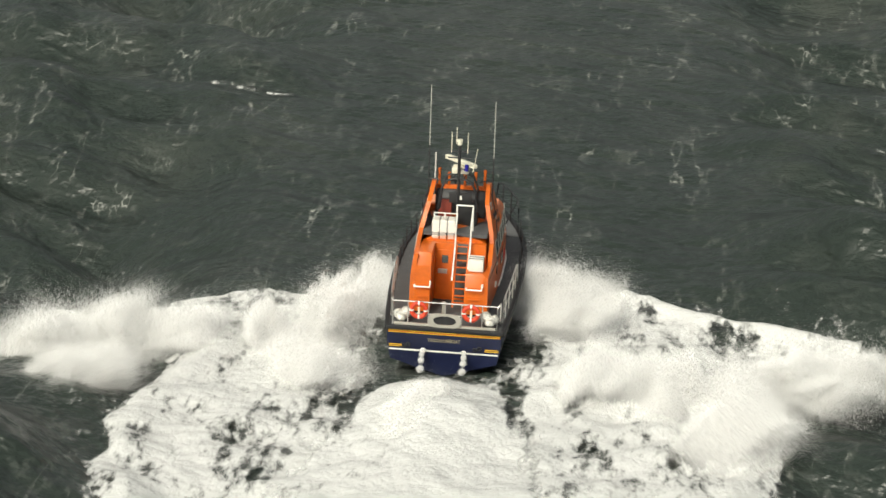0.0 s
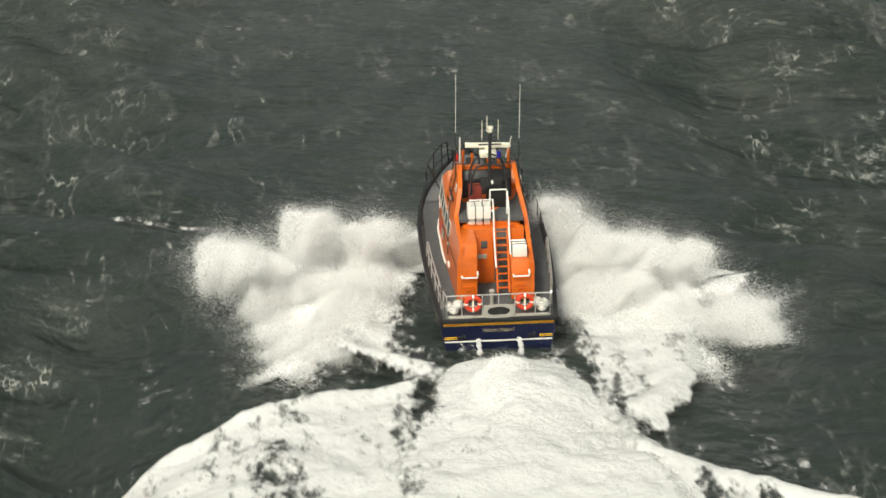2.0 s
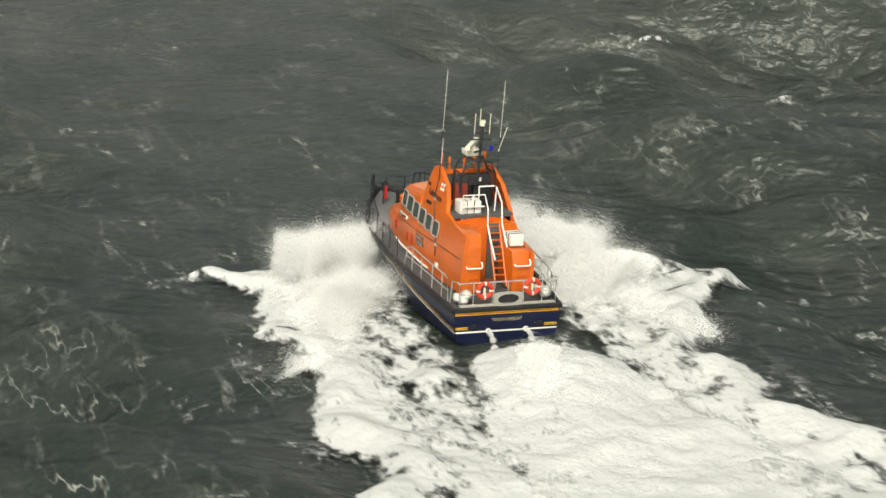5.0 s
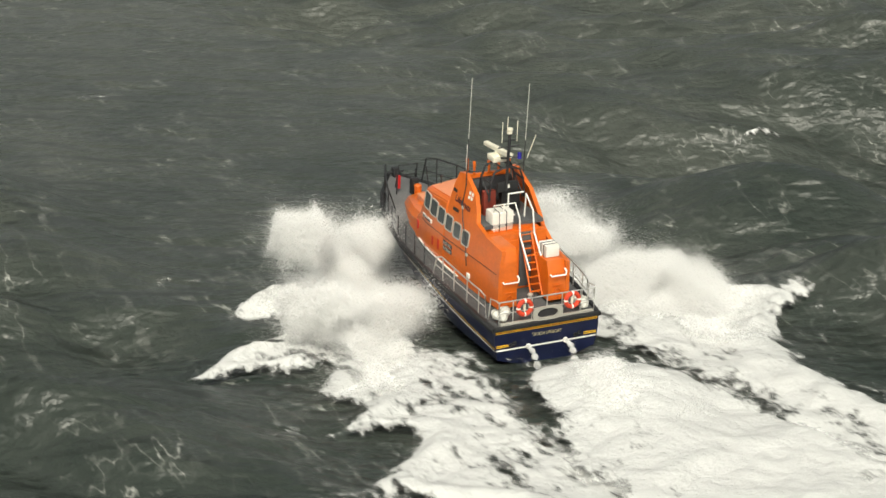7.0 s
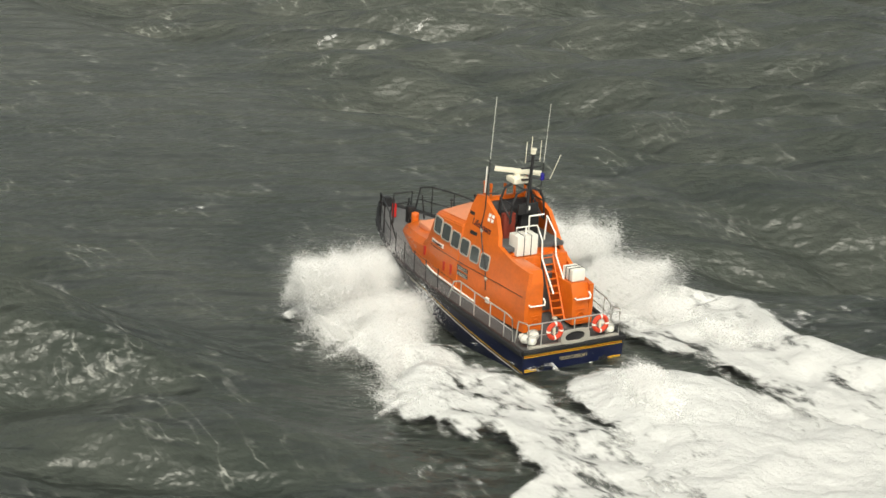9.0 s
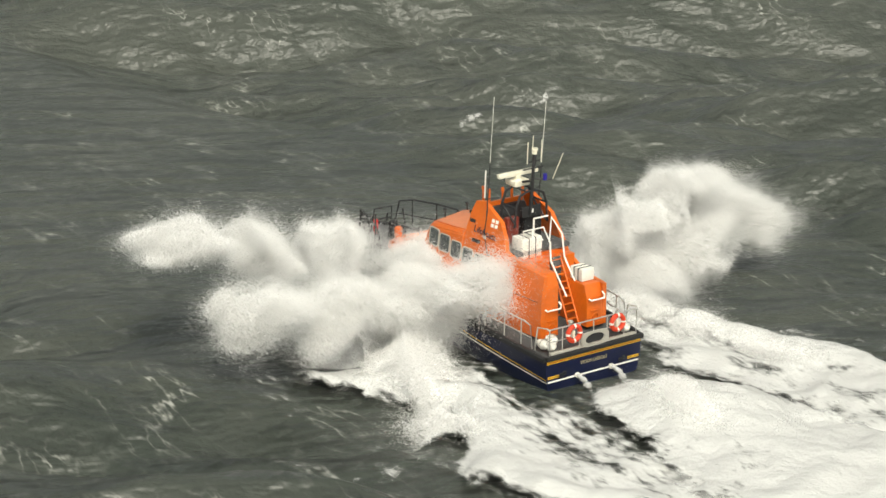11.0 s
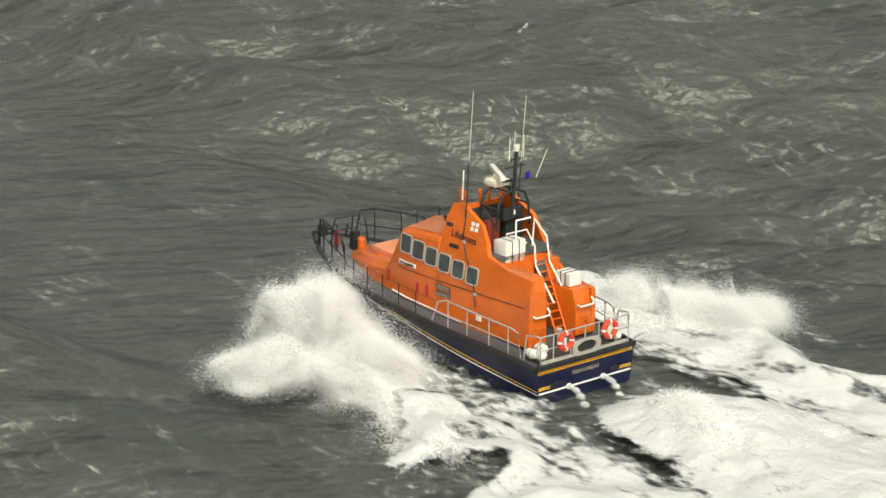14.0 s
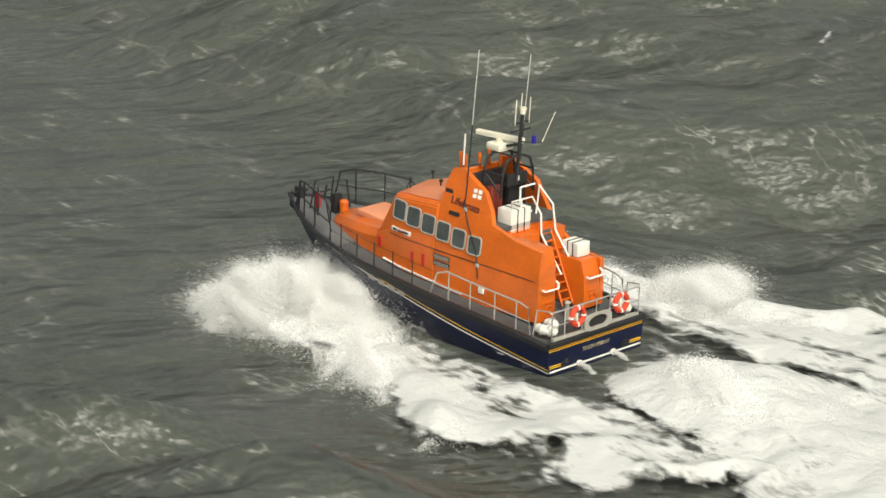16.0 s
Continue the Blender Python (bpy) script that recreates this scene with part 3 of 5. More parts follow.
    add_box(bm, -0.34, 0.5, 3.62, 3.72, 4.95, 5.35, 0.04)
    part("instrument_screen", bm, M_BLACK, boat, "black screen under the mast arch")
    bm = bmesh.new()
    add_box(bm, 0.0, 0.14, 3.6, 3.63, 5.1, 5.25)
    part("plate", bm, M_WHITE, boat)

    # mast arch and mast
    mast = new("mast")
    mast.parent = boat
    tagged(mast, "black tubular mast arch with radar and aerials")
    arch = [[(-0.72, y, 4.7), (-0.66, y, 5.4), (-0.5, y, 5.8), (-0.2, y, 5.92), (0.2, y, 5.92), (0.5, y, 5.8), (0.66, y, 5.4), (0.72, y, 4.7)] for y in (3.55, 4.35)]
    arch += [[(x, 3.55, 5.4), (x, 4.35, 5.4)] for x in (-0.66, 0.66)] + [[(x, 3.55, 4.75), (x, 4.35, 5.4)] for x in (-0.66, 0.66)]
    arch += [[(x, 3.55, 5.92), (x, 4.35, 5.92)] for x in (-0.2, 0.2)]
    for k, pts in enumerate(arch):
        bm = bmesh.new()
        add_tube(bm, pts, 0.045 if k < 2 else 0.033)
        part("arch_tube", bm, M_DARK, mast)
    bm = bmesh.new()
    add_tube(bm, [(0, 3.62, 5.0), (0.0, 3.42, 7.3)], 0.06)
    add_tube(bm, [(-0.42, 3.48, 6.75), (0.42, 3.48, 6.75)], 0.03)
    add_tube(bm, [(-0.3, 3.45, 7.0), (0.3, 3.45, 7.0)], 0.025)
    add_tube(bm, [(0, 3.5, 6.3), (0, 4.35, 6.02)], 0.04)
    add_tube(bm, [(0, 3.5, 6.38), (0.3, 3.2, 6.36), (0.55, 3.1, 6.36)], 0.028)
    part("mast_pole", bm, M_DARK, mast)
    bm = bmesh.new()
    add_tube(bm, [(0, 3.42, 7.28), (0, 3.41, 7.42)], 0.09, 12)
    add_tube(bm, [(0, 3.41, 7.4), (0, 3.41, 7.48)], 0.11, 12)
    part("mast_light", bm, M_CREAM, mast, "cream masthead light")
    for x, z0, z1, y in ((-0.3, 6.95, 7.75, 3.4), (0.3, 6.95, 7.75, 3.4), (-0.12, 7.3, 7.95, 3.35)):
        bm = bmesh.new()
        add_tube(bm, [(x, y + 0.04, z0), (x, y, z1)], 0.016, 6)
        part("short_aerial", bm, M_CREAM, mast)
    bm = bmesh.new()
    add_tube(bm, [(0.55, 3.1, 6.35), (0.72, 2.75, 7.35)], 0.015, 6)
    part("short_aerial", bm, M_CREAM, mast)
    bm = bmesh.new()
    add_tube(bm, [(0.3, 3.2, 6.35), (0.3, 3.2, 6.58)], 0.075, 12)
    part("blue_light", bm, M_PURPLE, mast, "blue beacon")
    bm = bmesh.new()
    add_box(bm, -0.32, 0.32, 4.05, 4.65, 5.95, 6.18, 0.07)
    add_tube(bm, [(0, 4.35, 6.15), (0, 4.35, 6.3)], 0.13, 12)
    part("radar_housing", bm, M_CREAM, mast, "cream radar housing")
    scanner = new("radar_scanner")
    scanner.parent = mast
    scanner.location = (0, 4.35, 6.36)
    bm = bmesh.new()
    add_box(bm, -0.85, 0.85, -0.09, 0.09, -0.07, 0.09, 0.03)
    bar = part("scanner_bar", bm, M_CREAM, scanner, "long cream radar scanner bar")
    for x, y0, zt, zm in ((-1.2, 4.58, 9.3, 6.93), (1.2, 4.75, 8.75, 6.5)):
        y1 = y0 - 0.42
        ym = y0 + (y1 - y0) * (zm - 4.2) / (zt - 4.2)
        bm = bmesh.new()
        add_tube(bm, [(x, y0, 4.1), (x, ym, zm)], 0.022, 6)
        ae = part("whip_aerial", bm, M_DARK, boat, "black lower aerial pole")
        bm = bmesh.new()
        add_tube(bm, [(x, ym, zm), (x, y1, zt)], 0.015, 6)
        part("whip", bm, M_WHIP, ae, "slim white whip aerial")
        bm = bmesh.new()
        add_tube(bm, [(x, y0 - 0.1, 5.6), (x * 0.6, 4.4, 5.6)], 0.02, 6)
        part("aerial_stay", bm, M_DARK, ae)
    bm = bmesh.new()
    add_tube(bm, [(-1.0, 4.9, 5.5), (-1.0, 4.85, 6.5)], 0.03, 6)
    part("white_post", bm, M_WHITE, boat)

    # liferaft canisters
    for c, sz, nm in (((-0.44, 3.2, 4.1), (0.86, 0.6, 0.74), 3), ((0.93, 1.85, 3.24), (0.54, 0.66, 0.44), 3)):
        raft = carry("liferaft_canister", (c[0], c[1], c[2] - sz[2] / 2), "white liferaft canister held down with dark straps", "liferaft", "liferafts on the lifeboat")
        bm = bmesh.new()
        n = nm
        ax = 0 if sz[0] > sz[1] else 1
        for i in range(n):
            w = sz[ax] / n
            lo = c[ax] - sz[ax] / 2 + w * i
            ext = [(c[k] - sz[k] / 2, c[k] + sz[k] / 2) for k in range(3)]
            ext[ax] = (lo + 0.002, lo + w - 0.002)
            add_box(bm, *ext[0], *ext[1], *ext[2], 0.035)
        part("shell", bm, M_RAFT, raft)
        bm = bmesh.new()
        for i in range(1, n):
            p = c[ax] - sz[ax] / 2 + sz[ax] * i / n
            e = [(c[k] - sz[k] / 2 - 0.012, c[k] + sz[k] / 2 + 0.012) for k in range(3)]
            e[ax] = (p - 0.012, p + 0.012)
            add_box(bm, *e[0], *e[1], *e[2], 0.005)
        part("strap", bm, M_DARK, raft)

    # windows
    for sgn in (-1, 1):
        for i in range(6):
            k = i / 5
            yc, zc = 7.13 + (3.79 - 7.13) * k, 3.62 + (3.29 - 3.62) * k
            w, h = 0.325 - 0.04 * k, 0.325 - 0.025 * k
            xb = 1.60 if i else 1.55
            def wall(y, z, o):
                return Vector((sgn * (wall_x(y, z) + o), y, z))
            def rounded(w, h, r, o):
                out = []
                for cx, cz, a0 in ((w - r, h - r, 0), (-w + r, h - r, 90), (-w + r, -h + r, 180), (w - r, -h + r, 270)):
                    for j in range(5):
                        a = radians(a0 + 90 * j / 4)
                        out.append(wall(yc + cx + r * math.cos(a), zc + cz + r * math.sin(a), o))
                return out
            bm = bmesh.new()
            add_loft(bm, [rounded(w, h, 0.12, 0.0), rounded(w, h, 0.12, 0.035), rounded(w - 0.04, h - 0.04, 0.09, 0.035), rounded(w - 0.04, h - 0.04, 0.09, 0.0)], cap=False)
            fr = part("window", bm, M_FRAME, boat, "rounded wheelhouse window in a grey frame")
            bm = bmesh.new()
            bm.faces.new([bm.verts.new(p) for p in rounded(w - 0.035, h - 0.035, 0.09, 0.018)])
            part("pane", bm, M_GLASS, fr)
    # windscreen panes on the sloping front
    for i in range(4):
        x0 = -1.08 + i * 0.55
        bm = bmesh.new()
        def fr_pt(x, k, o):
            y = 7.56 + (8.26 - 7.56) * k
            z = 4.05 + (2.78 - 4.05) * k
            return Vector((x, y + o, z + o * 0.5))
        bm.faces.new([bm.verts.new(p) for p in (fr_pt(x0, 0.2, 0.06), fr_pt(x0 + 0.48, 0.2, 0.06), fr_pt(x0 + 0.48, 0.75, 0.06), fr_pt(x0, 0.75, 0.06))])
        part("windscreen_pane", bm, M_GLASS, boat)

    # side details, both sides
    for sgn in (-1, 1):
        def sx_at(y):
            return float(np.interp(y, [2.9, 5.0, 7.0, 7.55, 8.25, 9.2, 10.3, 11.1], [1.46, 1.58, 1.6, 1.52, 1.46, 1.36, 1.05, 0.78])) + 0.06
        for (y0, y1, z0, z1, m, nm, lb) in ((4.75, 5.45, 2.5, 2.66, M_DARK, "vent_grille", "dark louvred vent"), (4.75, 5.45, 2.28, 2.45, M_DARK, "vent_grille", "dark louvred vent"),
                                            (6.52, 7.42, 2.9, 3.04, M_WHITE, "name_board", "white name board"),
                                            (5.85, 5.98, 2.1, 2.5, M_REDSTRIPE, "locker_latch", ""), (6.35, 6.47, 2.1, 2.45, M_REDSTRIPE, "locker_latch", ""), (8.0, 8.12, 2.15, 2.5, M_REDSTRIPE, "locker_latch", "")):
            bm = bmesh.new()
            a, b = sx_at(y0), sx_at(y1)
            add_loft(bm, [[Vector((sgn * (a + o), y0, z)) for o, z in ((-0.05, z0), (0.012, z0), (0.012, z1), (-0.05, z1))],
                          [Vector((sgn * (b + o), y1, z)) for o, z in ((-0.05, z0), (0.012, z0), (0.012, z1), (-0.05, z1))]])
            ob = part(nm, bm, m, boat, lb, smooth=False)
            if nm == "vent_grille":
                for j in range(3):
                    bm = bmesh.new()
                    zz = z0 + 0.03 + j * 0.045
                    add_tube(bm, [(sgn * (a + 0.016), y0 + 0.03, zz), (sgn * (b + 0.016), y1 - 0.03, zz)], 0.009, 5)
                    part("slat", bm, M_FRAME, ob)
            if nm == "name_board":
                bm = bmesh.new()
                for j, (u0, u1) in enumerate(((0.08, 0.3), (0.36, 0.5), (0.56, 0.9))):
                    ya, yb = y1 - 0.9 * u0, y1 - 0.9 * u1
                    xa, xb2 = sx_at(ya) + 0.014, sx_at(yb) + 0.014
                    zc = (z0 + z1) / 2
                    add_loft(bm, [[(sgn * xa, ya, zc - 0.035), (sgn * (xa + 0.004), ya, zc - 0.035), (sgn * (xa + 0.004), ya, zc + 0.035), (sgn * xa, ya, zc + 0.035)],
                                  [(sgn * xb2, yb, zc - 0.035), (sgn * (xb2 + 0.004), yb, zc - 0.035), (sgn * (xb2 + 0.004), yb, zc + 0.035), (sgn * xb2, yb, zc + 0.035)]])
                part("lettering_bar", bm, M_LETTER, ob)
        # white edging at the foot of the house
        bm = bmesh.new()
        add_tube(bm, [(sgn * (sx_at(y) + 0.03), y, smooth_table(SHEER_Z, y) + 0.05) for y in (4.2, 5.0, 6.0, 7.0, 7.8)], 0.035)
        part("grab_rail", bm, M_WHITE, boat)
        for y0, y1, z in ((5.0, 5.32, 4.62), (4.55, 5.0, 4.0)):
            bm = bmesh.new()
            def px(y, z):
                return wall_x(y, z) + 0.008
            add_loft(bm, [[Vector((sgn * px(y, zz), y, zz)) for zz in (z, z + 0.12)] for y in (y0, y1)], closed=False)
            part("vent_slot", bm, M_DARK, boat)
        # seam along the house and the lead of the aerial down its side
        bm = bmesh.new()
        add_tube(bm, [(sgn * (wall_x(y, 2.78) + 0.004), y, 2.78) for y in (1.3, 2.2, 2.9, 4.0, 5.0, 6.0, 7.0, 7.5)], 0.013, 5)
        part("panel_seam", bm, M_DARK, boat)
        bm = bmesh.new()
        add_tube(bm, [(sgn * (wall_x(y, z) + 0.03), y, z) for y, z in ((4.5, 5.15), (4.42, 4.4), (4.12, 3.85), (3.68, 3.1), (3.55, 2.3))], 0.02, 6)
        lead = part("aerial_lead", bm, M_DARK, boat, "dark cable led down the house side")
        for y, z in ((4.36, 4.28), (3.6, 2.72)):
            bm = bmesh.new()
            add_box(bm, sgn * wall_x(y, z) - 0.05, sgn * wall_x(y, z) + 0.05, y - 0.06, y + 0.06, z - 0.06, z + 0.06, 0.02)
            part("clamp", bm, M_FRAME, lead)
        # boxed fitting on the house foot
        bm = bmesh.new()
        add_box(bm, sgn * wall_x(3.4, 1.95) - 0.05, sgn * wall_x(3.4, 1.95) + 0.05, 3.3, 3.52, 1.86, 2.06, 0.02)
        part("socket_box", bm, M_WHITE, boat)
        # four pale squares
        for u in range(2):
            for w in range(2):
                bm = bmesh.new()
                y0, z0 = 4.2 - u * 0.2, 4.68 + w * 0.16
                add_loft(bm, [[Vector((sgn * px(y, zz), y, zz)) for zz in (z0, z0 + 0.12)] for y in (y0, y0 - 0.15)], closed=False)
                part("emblem", bm, M_WHITE, boat)
        cu = bpy.data.curves.new("word", "FONT")
        cu.body, cu.size, cu.extrude, cu.align_x = "Lifeboats", 0.33, 0.006, "CENTER"
        tmp = new("word_tmp", cu)
        me = bpy.data.meshes.new_from_object(tmp.evaluated_get(bpy.context.evaluated_depsgraph_get()))
        bpy.data.objects.remove(tmp)
        me.materials.clear()
        me.materials.append(M_LETTER)
        ob = new("lettering", me)
        ob.parent = boat
        slope = math.atan(0.26)
        if sgn < 0:
            r = Matrix((( 0, -math.sin(-slope) * 0 + 0, -1), (-1, 0, 0), (0, 1, 0))).to_4x4()
        else:
            r = Matrix(((0, 0, 1), (1, 0, 0), (0, 1, 0))).to_4x4()
        tilt = Matrix.Rotation(slope * (1 if sgn < 0 else -1), 4, "Y")
        ob.matrix_local = Matrix.Translation((sgn * (px(4.4, 4.34) + 0.022), 4.4, 4.32)) @ Matrix.Rotation(radians(-sgn * 3.3), 4, "Z") @ tilt @ Matrix.Rotation(radians(4 if sgn < 0 else -4), 4, "X") @ r

    cu = bpy.data.curves.new("word", "FONT")
    cu.body, cu.size, cu.extrude, cu.align_x = "TROON LIFEBOAT", 0.175, 0.004, "CENTER"
    tmp = new("word_tmp", cu)
    me = bpy.data.meshes.new_from_object(tmp.evaluated_get(bpy.context.evaluated_depsgraph_get()))
    bpy.data.objects.remove(tmp)
    me.materials.clear()
    me.materials.append(M_GILT)
    ob = new("lettering", me)
    ob.parent = boat
    ob.matrix_local = Matrix.Translation((0, -0.01, 0.76)) @ Matrix.Rotation(radians(90), 4, "X") @ Matrix.Diagonal((0.82, 1, 1, 1))

    # stern and side rails
    def rail(name, pts, r=0.028, m=M_ALU):
        bm = bmesh.new()
        add_tube(bm, pts, r, 8)
        return part(name, bm, m, boat)
    zd = lambda y: smooth_table(SHEER_Z, y)  # noqa: E731
    for sgn in (-1, 1):
        edge = lambda y, h: (sgn * (smooth_table(SHEER_B, y) - 0.1), y, zd(y) + h)  # noqa: E731
        rail("side_rail", [edge(4.9, 0.0), edge(4.6, 0.75), edge(4.2, 0.92), edge(3.2, 0.9), edge(2.2, 0.9), edge(1.2, 0.92), edge(0.9, 0.86), edge(0.8, 0.05)])
        rail("side_rail", [edge(4.75, 0.4), edge(3.2, 0.44), edge(2.2, 0.44), edge(0.85, 0.44)], 0.02)
        for y in (4.1, 3.2, 2.2, 1.35):
            rail("stanchion", [edge(y, 0.0), edge(y, 0.91)], 0.022)
        rail("corner_rail", [(sgn * 1.98, 0.75, 1.35), (sgn * 1.98, 0.6, 2.2), (sgn * 1.96, 0.1, 2.28), (sgn * 1.9, 0.05, 2.2), (sgn * 1.9, 0.05, 1.3)])
        # fender bundle in the corner
        fb = carry("fender_bundle", (sgn * 1.6, 0.4, 1.34), "white inflatable fenders lashed in the stern corner", "boat fender", "fenders in the stern corners")
        for c, r in (((1.62, 0.35, 1.56), (0.2, 0.24, 0.2)), ((1.46, 0.5, 1.68), (0.2, 0.28, 0.17)), ((1.76, 0.58, 1.56), (0.15, 0.32, 0.17))):
            bm = bmesh.new()
            add_blob(bm, (sgn * c[0], c[1], c[2]), r)
            part("fender_bag", bm, M_RAFT, fb)
            bm = bmesh.new()
            add_ring(bm, (sgn * c[0], c[1] - 0.02, c[2]), max(r[0], r[2]) + 0.004, 0.016, seg=16)
            part("lashing", bm, M_FRAME, fb)
        # lifering
        cx, cz = sgn * 0.95, 1.97
        ring = carry("lifering", (cx, -0.08, cz - 0.34), "red and white lifering hung on the stern rail", "lifering", "liferings on the stern rail")
        for a in range(4):
            bm = bmesh.new()
            add_ring(bm, (cx, -0.08, cz), 0.26, 0.085, seg=28, a0=a * 90 + 7, a1=a * 90 + 83)
            part("red_segment", bm, M_RED, ring)
            bm = bmesh.new()
            add_ring(bm, (cx, -0.08, cz), 0.26, 0.087, seg=28, a0=a * 90 - 7, a1=a * 90 + 7)
            part("white_band", bm, M_WHITE, ring)
        bm = bmesh.new()
        add_box(bm, cx - 0.04, cx + 0.04, -0.08, 0.0, cz - 0.16, cz + 0.1, 0.02)
        part("ring_light", bm, M_CREAM, ring)
    rail("stern_rail", [(-1.9, 0.05, 2.24), (1.9, 0.05, 2.24)])
    rail("stern_rail", [(-1.9, 0.05, 1.8), (1.9, 0.05, 1.8)], 0.02)
    for x in (-1.35, -0.6, 0.0, 0.6, 1.35):
        rail("stanchion", [(x, 0.05, 1.28), (x, 0.05, 2.24)], 0.022)
    bm = bmesh.new()
    add_box(bm, -1.85, 1.85, 0.0, 0.12, 1.3, 1.42, 0.02)
    part("stern_capping", bm, M_FRAME, boat)
    bm = bmesh.new()
    outer = [(0.6 * math.copysign(abs(math.cos(a)) ** 0.55, math.cos(a)), 1.6 + 0.27 * math.copysign(abs(math.sin(a)) ** 0.55, math.sin(a))) for a in [i * math.pi / 12 for i in range(24)]]
    inner = [(0.42 * math.cos(a), 1.6 + 0.19 * math.sin(a)) for a in [i * math.pi / 12 for i in range(24)]]
    add_loft(bm, [[(x, 0.0, z) for x, z in outer], [(x, -0.06, z) for x, z in outer], [(x, -0.06, z) for x, z in inner], [(x, 0.0, z) for x, z in inner]], cap=False)
    part("towing_fairlead", bm, M_FRAME, boat, "white fairlead plate with an oval opening")
    bm = bmesh.new()
    add_box(bm, -0.4, 0.4, 0.02, 0.05, 1.44, 1.74)
    part("fairlead_mesh", bm, M_DARK, boat)
    bm = bmesh.new()
    add_tube(bm, [(-0.15, 1.1, 1.3), (-0.15, 1.1, 1.85)], 0.07, 12)
    add_blob(bm, (-0.15, 1.1, 1.88), (0.11, 0.11, 0.07))
    part("bollard", bm, M_FRAME, boat)

    # foredeck: pale deck, rails, bitts, vents
    bm = bmesh.new()
    rows = []
    for y in [9.5 + 0.4 * i for i in range(12)]:
        b, z = smooth_table(SHEER_B, min(y, 14.1)) - 0.12, smooth_table(SHEER_Z, y)
        rows.append([Vector((x * max(b, 0.03), min(y, 14.1), z - 0.02 + 0.05 * (1 - x * x))) for x in (-1, -0.5, 0, 0.5, 1)])
    add_loft(bm, rows, closed=False)
    part("foredeck", bm, M_FOREDECK, boat, "pale grey foredeck")
    bm = bmesh.new()
    add_box(bm, -0.14, 0.14, 13.6, 13.9, 2.1, 2.5, 0.06)
    add_tube(bm, [(-0.35, 13.75, 2.3), (0.35, 13.75, 2.3)], 0.05)
    part("bow_fairlead", bm, M_DARK, boat)
    bm = bmesh.new()
    add_tube(bm, [(0, 11.5, 2.05), (0, 11.5, 2.46)], 0.15, 14)
    add_blob(bm, (0, 11.5, 2.48), (0.16, 0.16, 0.1))
    part("capstan", bm, M_ORANGE, boat)
    bm = bmesh.new()
    add_box(bm, -0.16, 0.16, 11.75, 12.0, 2.0, 2.7, 0.06)
    part("deck_vent", bm, M_BLACK, boat)
    for sgn in (-1, 1):
        e = lambda y, h, k=0.1: (sgn * max(0.15, smooth_table(SHEER_B, y) - k), y, zd(y) + h)  # noqa: E731
        rail("bow_rail", [e(12.9, 0.0), e(12.7, 1.05), e(12.2, 1.2), e(11.2, 1.25), e(10.3, 1.25), e(10.0, 1.0), e(10.0, 0.0)], 0.034, M_DARK)
        rail("bow_rail", [e(12.75, 0.55), e(11.2, 0.62), e(10.0, 0.6)], 0.022, M_DARK)
        for y in (12.2, 11.2):
            rail("bow_stanchion", [e(y, 0), e(y, 1.22)], 0.026, M_DARK)
        rail("bow_brace", [e(10.6, 0, 0.5), e(10.3, 1.2)], 0.022, M_DARK)
        for y in (9.3, 8.4, 7.5, 6.6, 5.7):
            rail("deck_stanchion", [e(y, 0.0), e(y, 0.8)], 0.02, M_DARK)
        rail("bow_cleat", [e(13.2, 0.0), e(13.1, 0.5, 0.15)], 0.035, M_DARK)
        for h in (0.75, 0.4):
            rail("guard_wire", [e(y, h) for y in (10.0, 9.3, 8.4, 7.5, 6.6, 5.7, 4.7)], 0.008, M_DARK)
    for pts in ([(-0.45, 12.7, 2.05), (-0.4, 12.5, 3.05), (0.4, 12.5, 3.05), (0.45, 12.7, 2.05)], [(-0.42, 12.55, 2.6), (0.42, 12.55, 2.6)], [(-0.7, 12.0, 2.05), (-0.62, 12.1, 3.0)], [(0.7, 12.0, 2.05), (0.62, 12.1, 3.0)]):
        rail("pulpit_frame", pts, 0.03, M_DARK)
    bm = bmesh.new()
    add_box(bm, -0.6, -0.46, 12.15, 12.3, 2.2, 2.75, 0.03)
    part("anchor_light", bm, M_REDSTRIPE, boat)
    # roof fittings
    for x, y in ((-0.9, 7.35), (0.2, 7.5), (0.9, 7.0), (-0.3, 6.6)):
        bm = bmesh.new()
        add_tube(bm, [(x, y, 4.15), (x, y, 4.45)], 0.025, 6)
        add_blob(bm, (x, y, 4.45), (0.07, 0.09, 0.07), 1)
        part("roof_lamp", bm, M_DARK, boat)
    return boat, scanner


boat, scanner = build_boat()
for thing, base in CARRIED:
    for child in thing.children:
        child.location = -base


# ---- white water ----
def raw_mesh(name, co, tris, material, smooth=True):
    me = bpy.data.meshes.new(name)
    me.vertices.add(len(co))
    me.vertices.foreach_set("co", np.ascontiguousarray(co, np.float32).ravel())
    me.loops.add(tris.size)
    me.loops.foreach_set("vertex_index", np.ascontiguousarray(tris, np.int32).ravel())
    me.polygons.add(len(tris))
    me.polygons.foreach_set("loop_start", (np.arange(len(tris)) * 3).astype(np.int32))
    me.update(calc_edges=True)
    if smooth:
        me.polygons.foreach_set("use_smooth", np.ones(len(tris), bool))
    me.materials.append(material)
    return new(name, me)


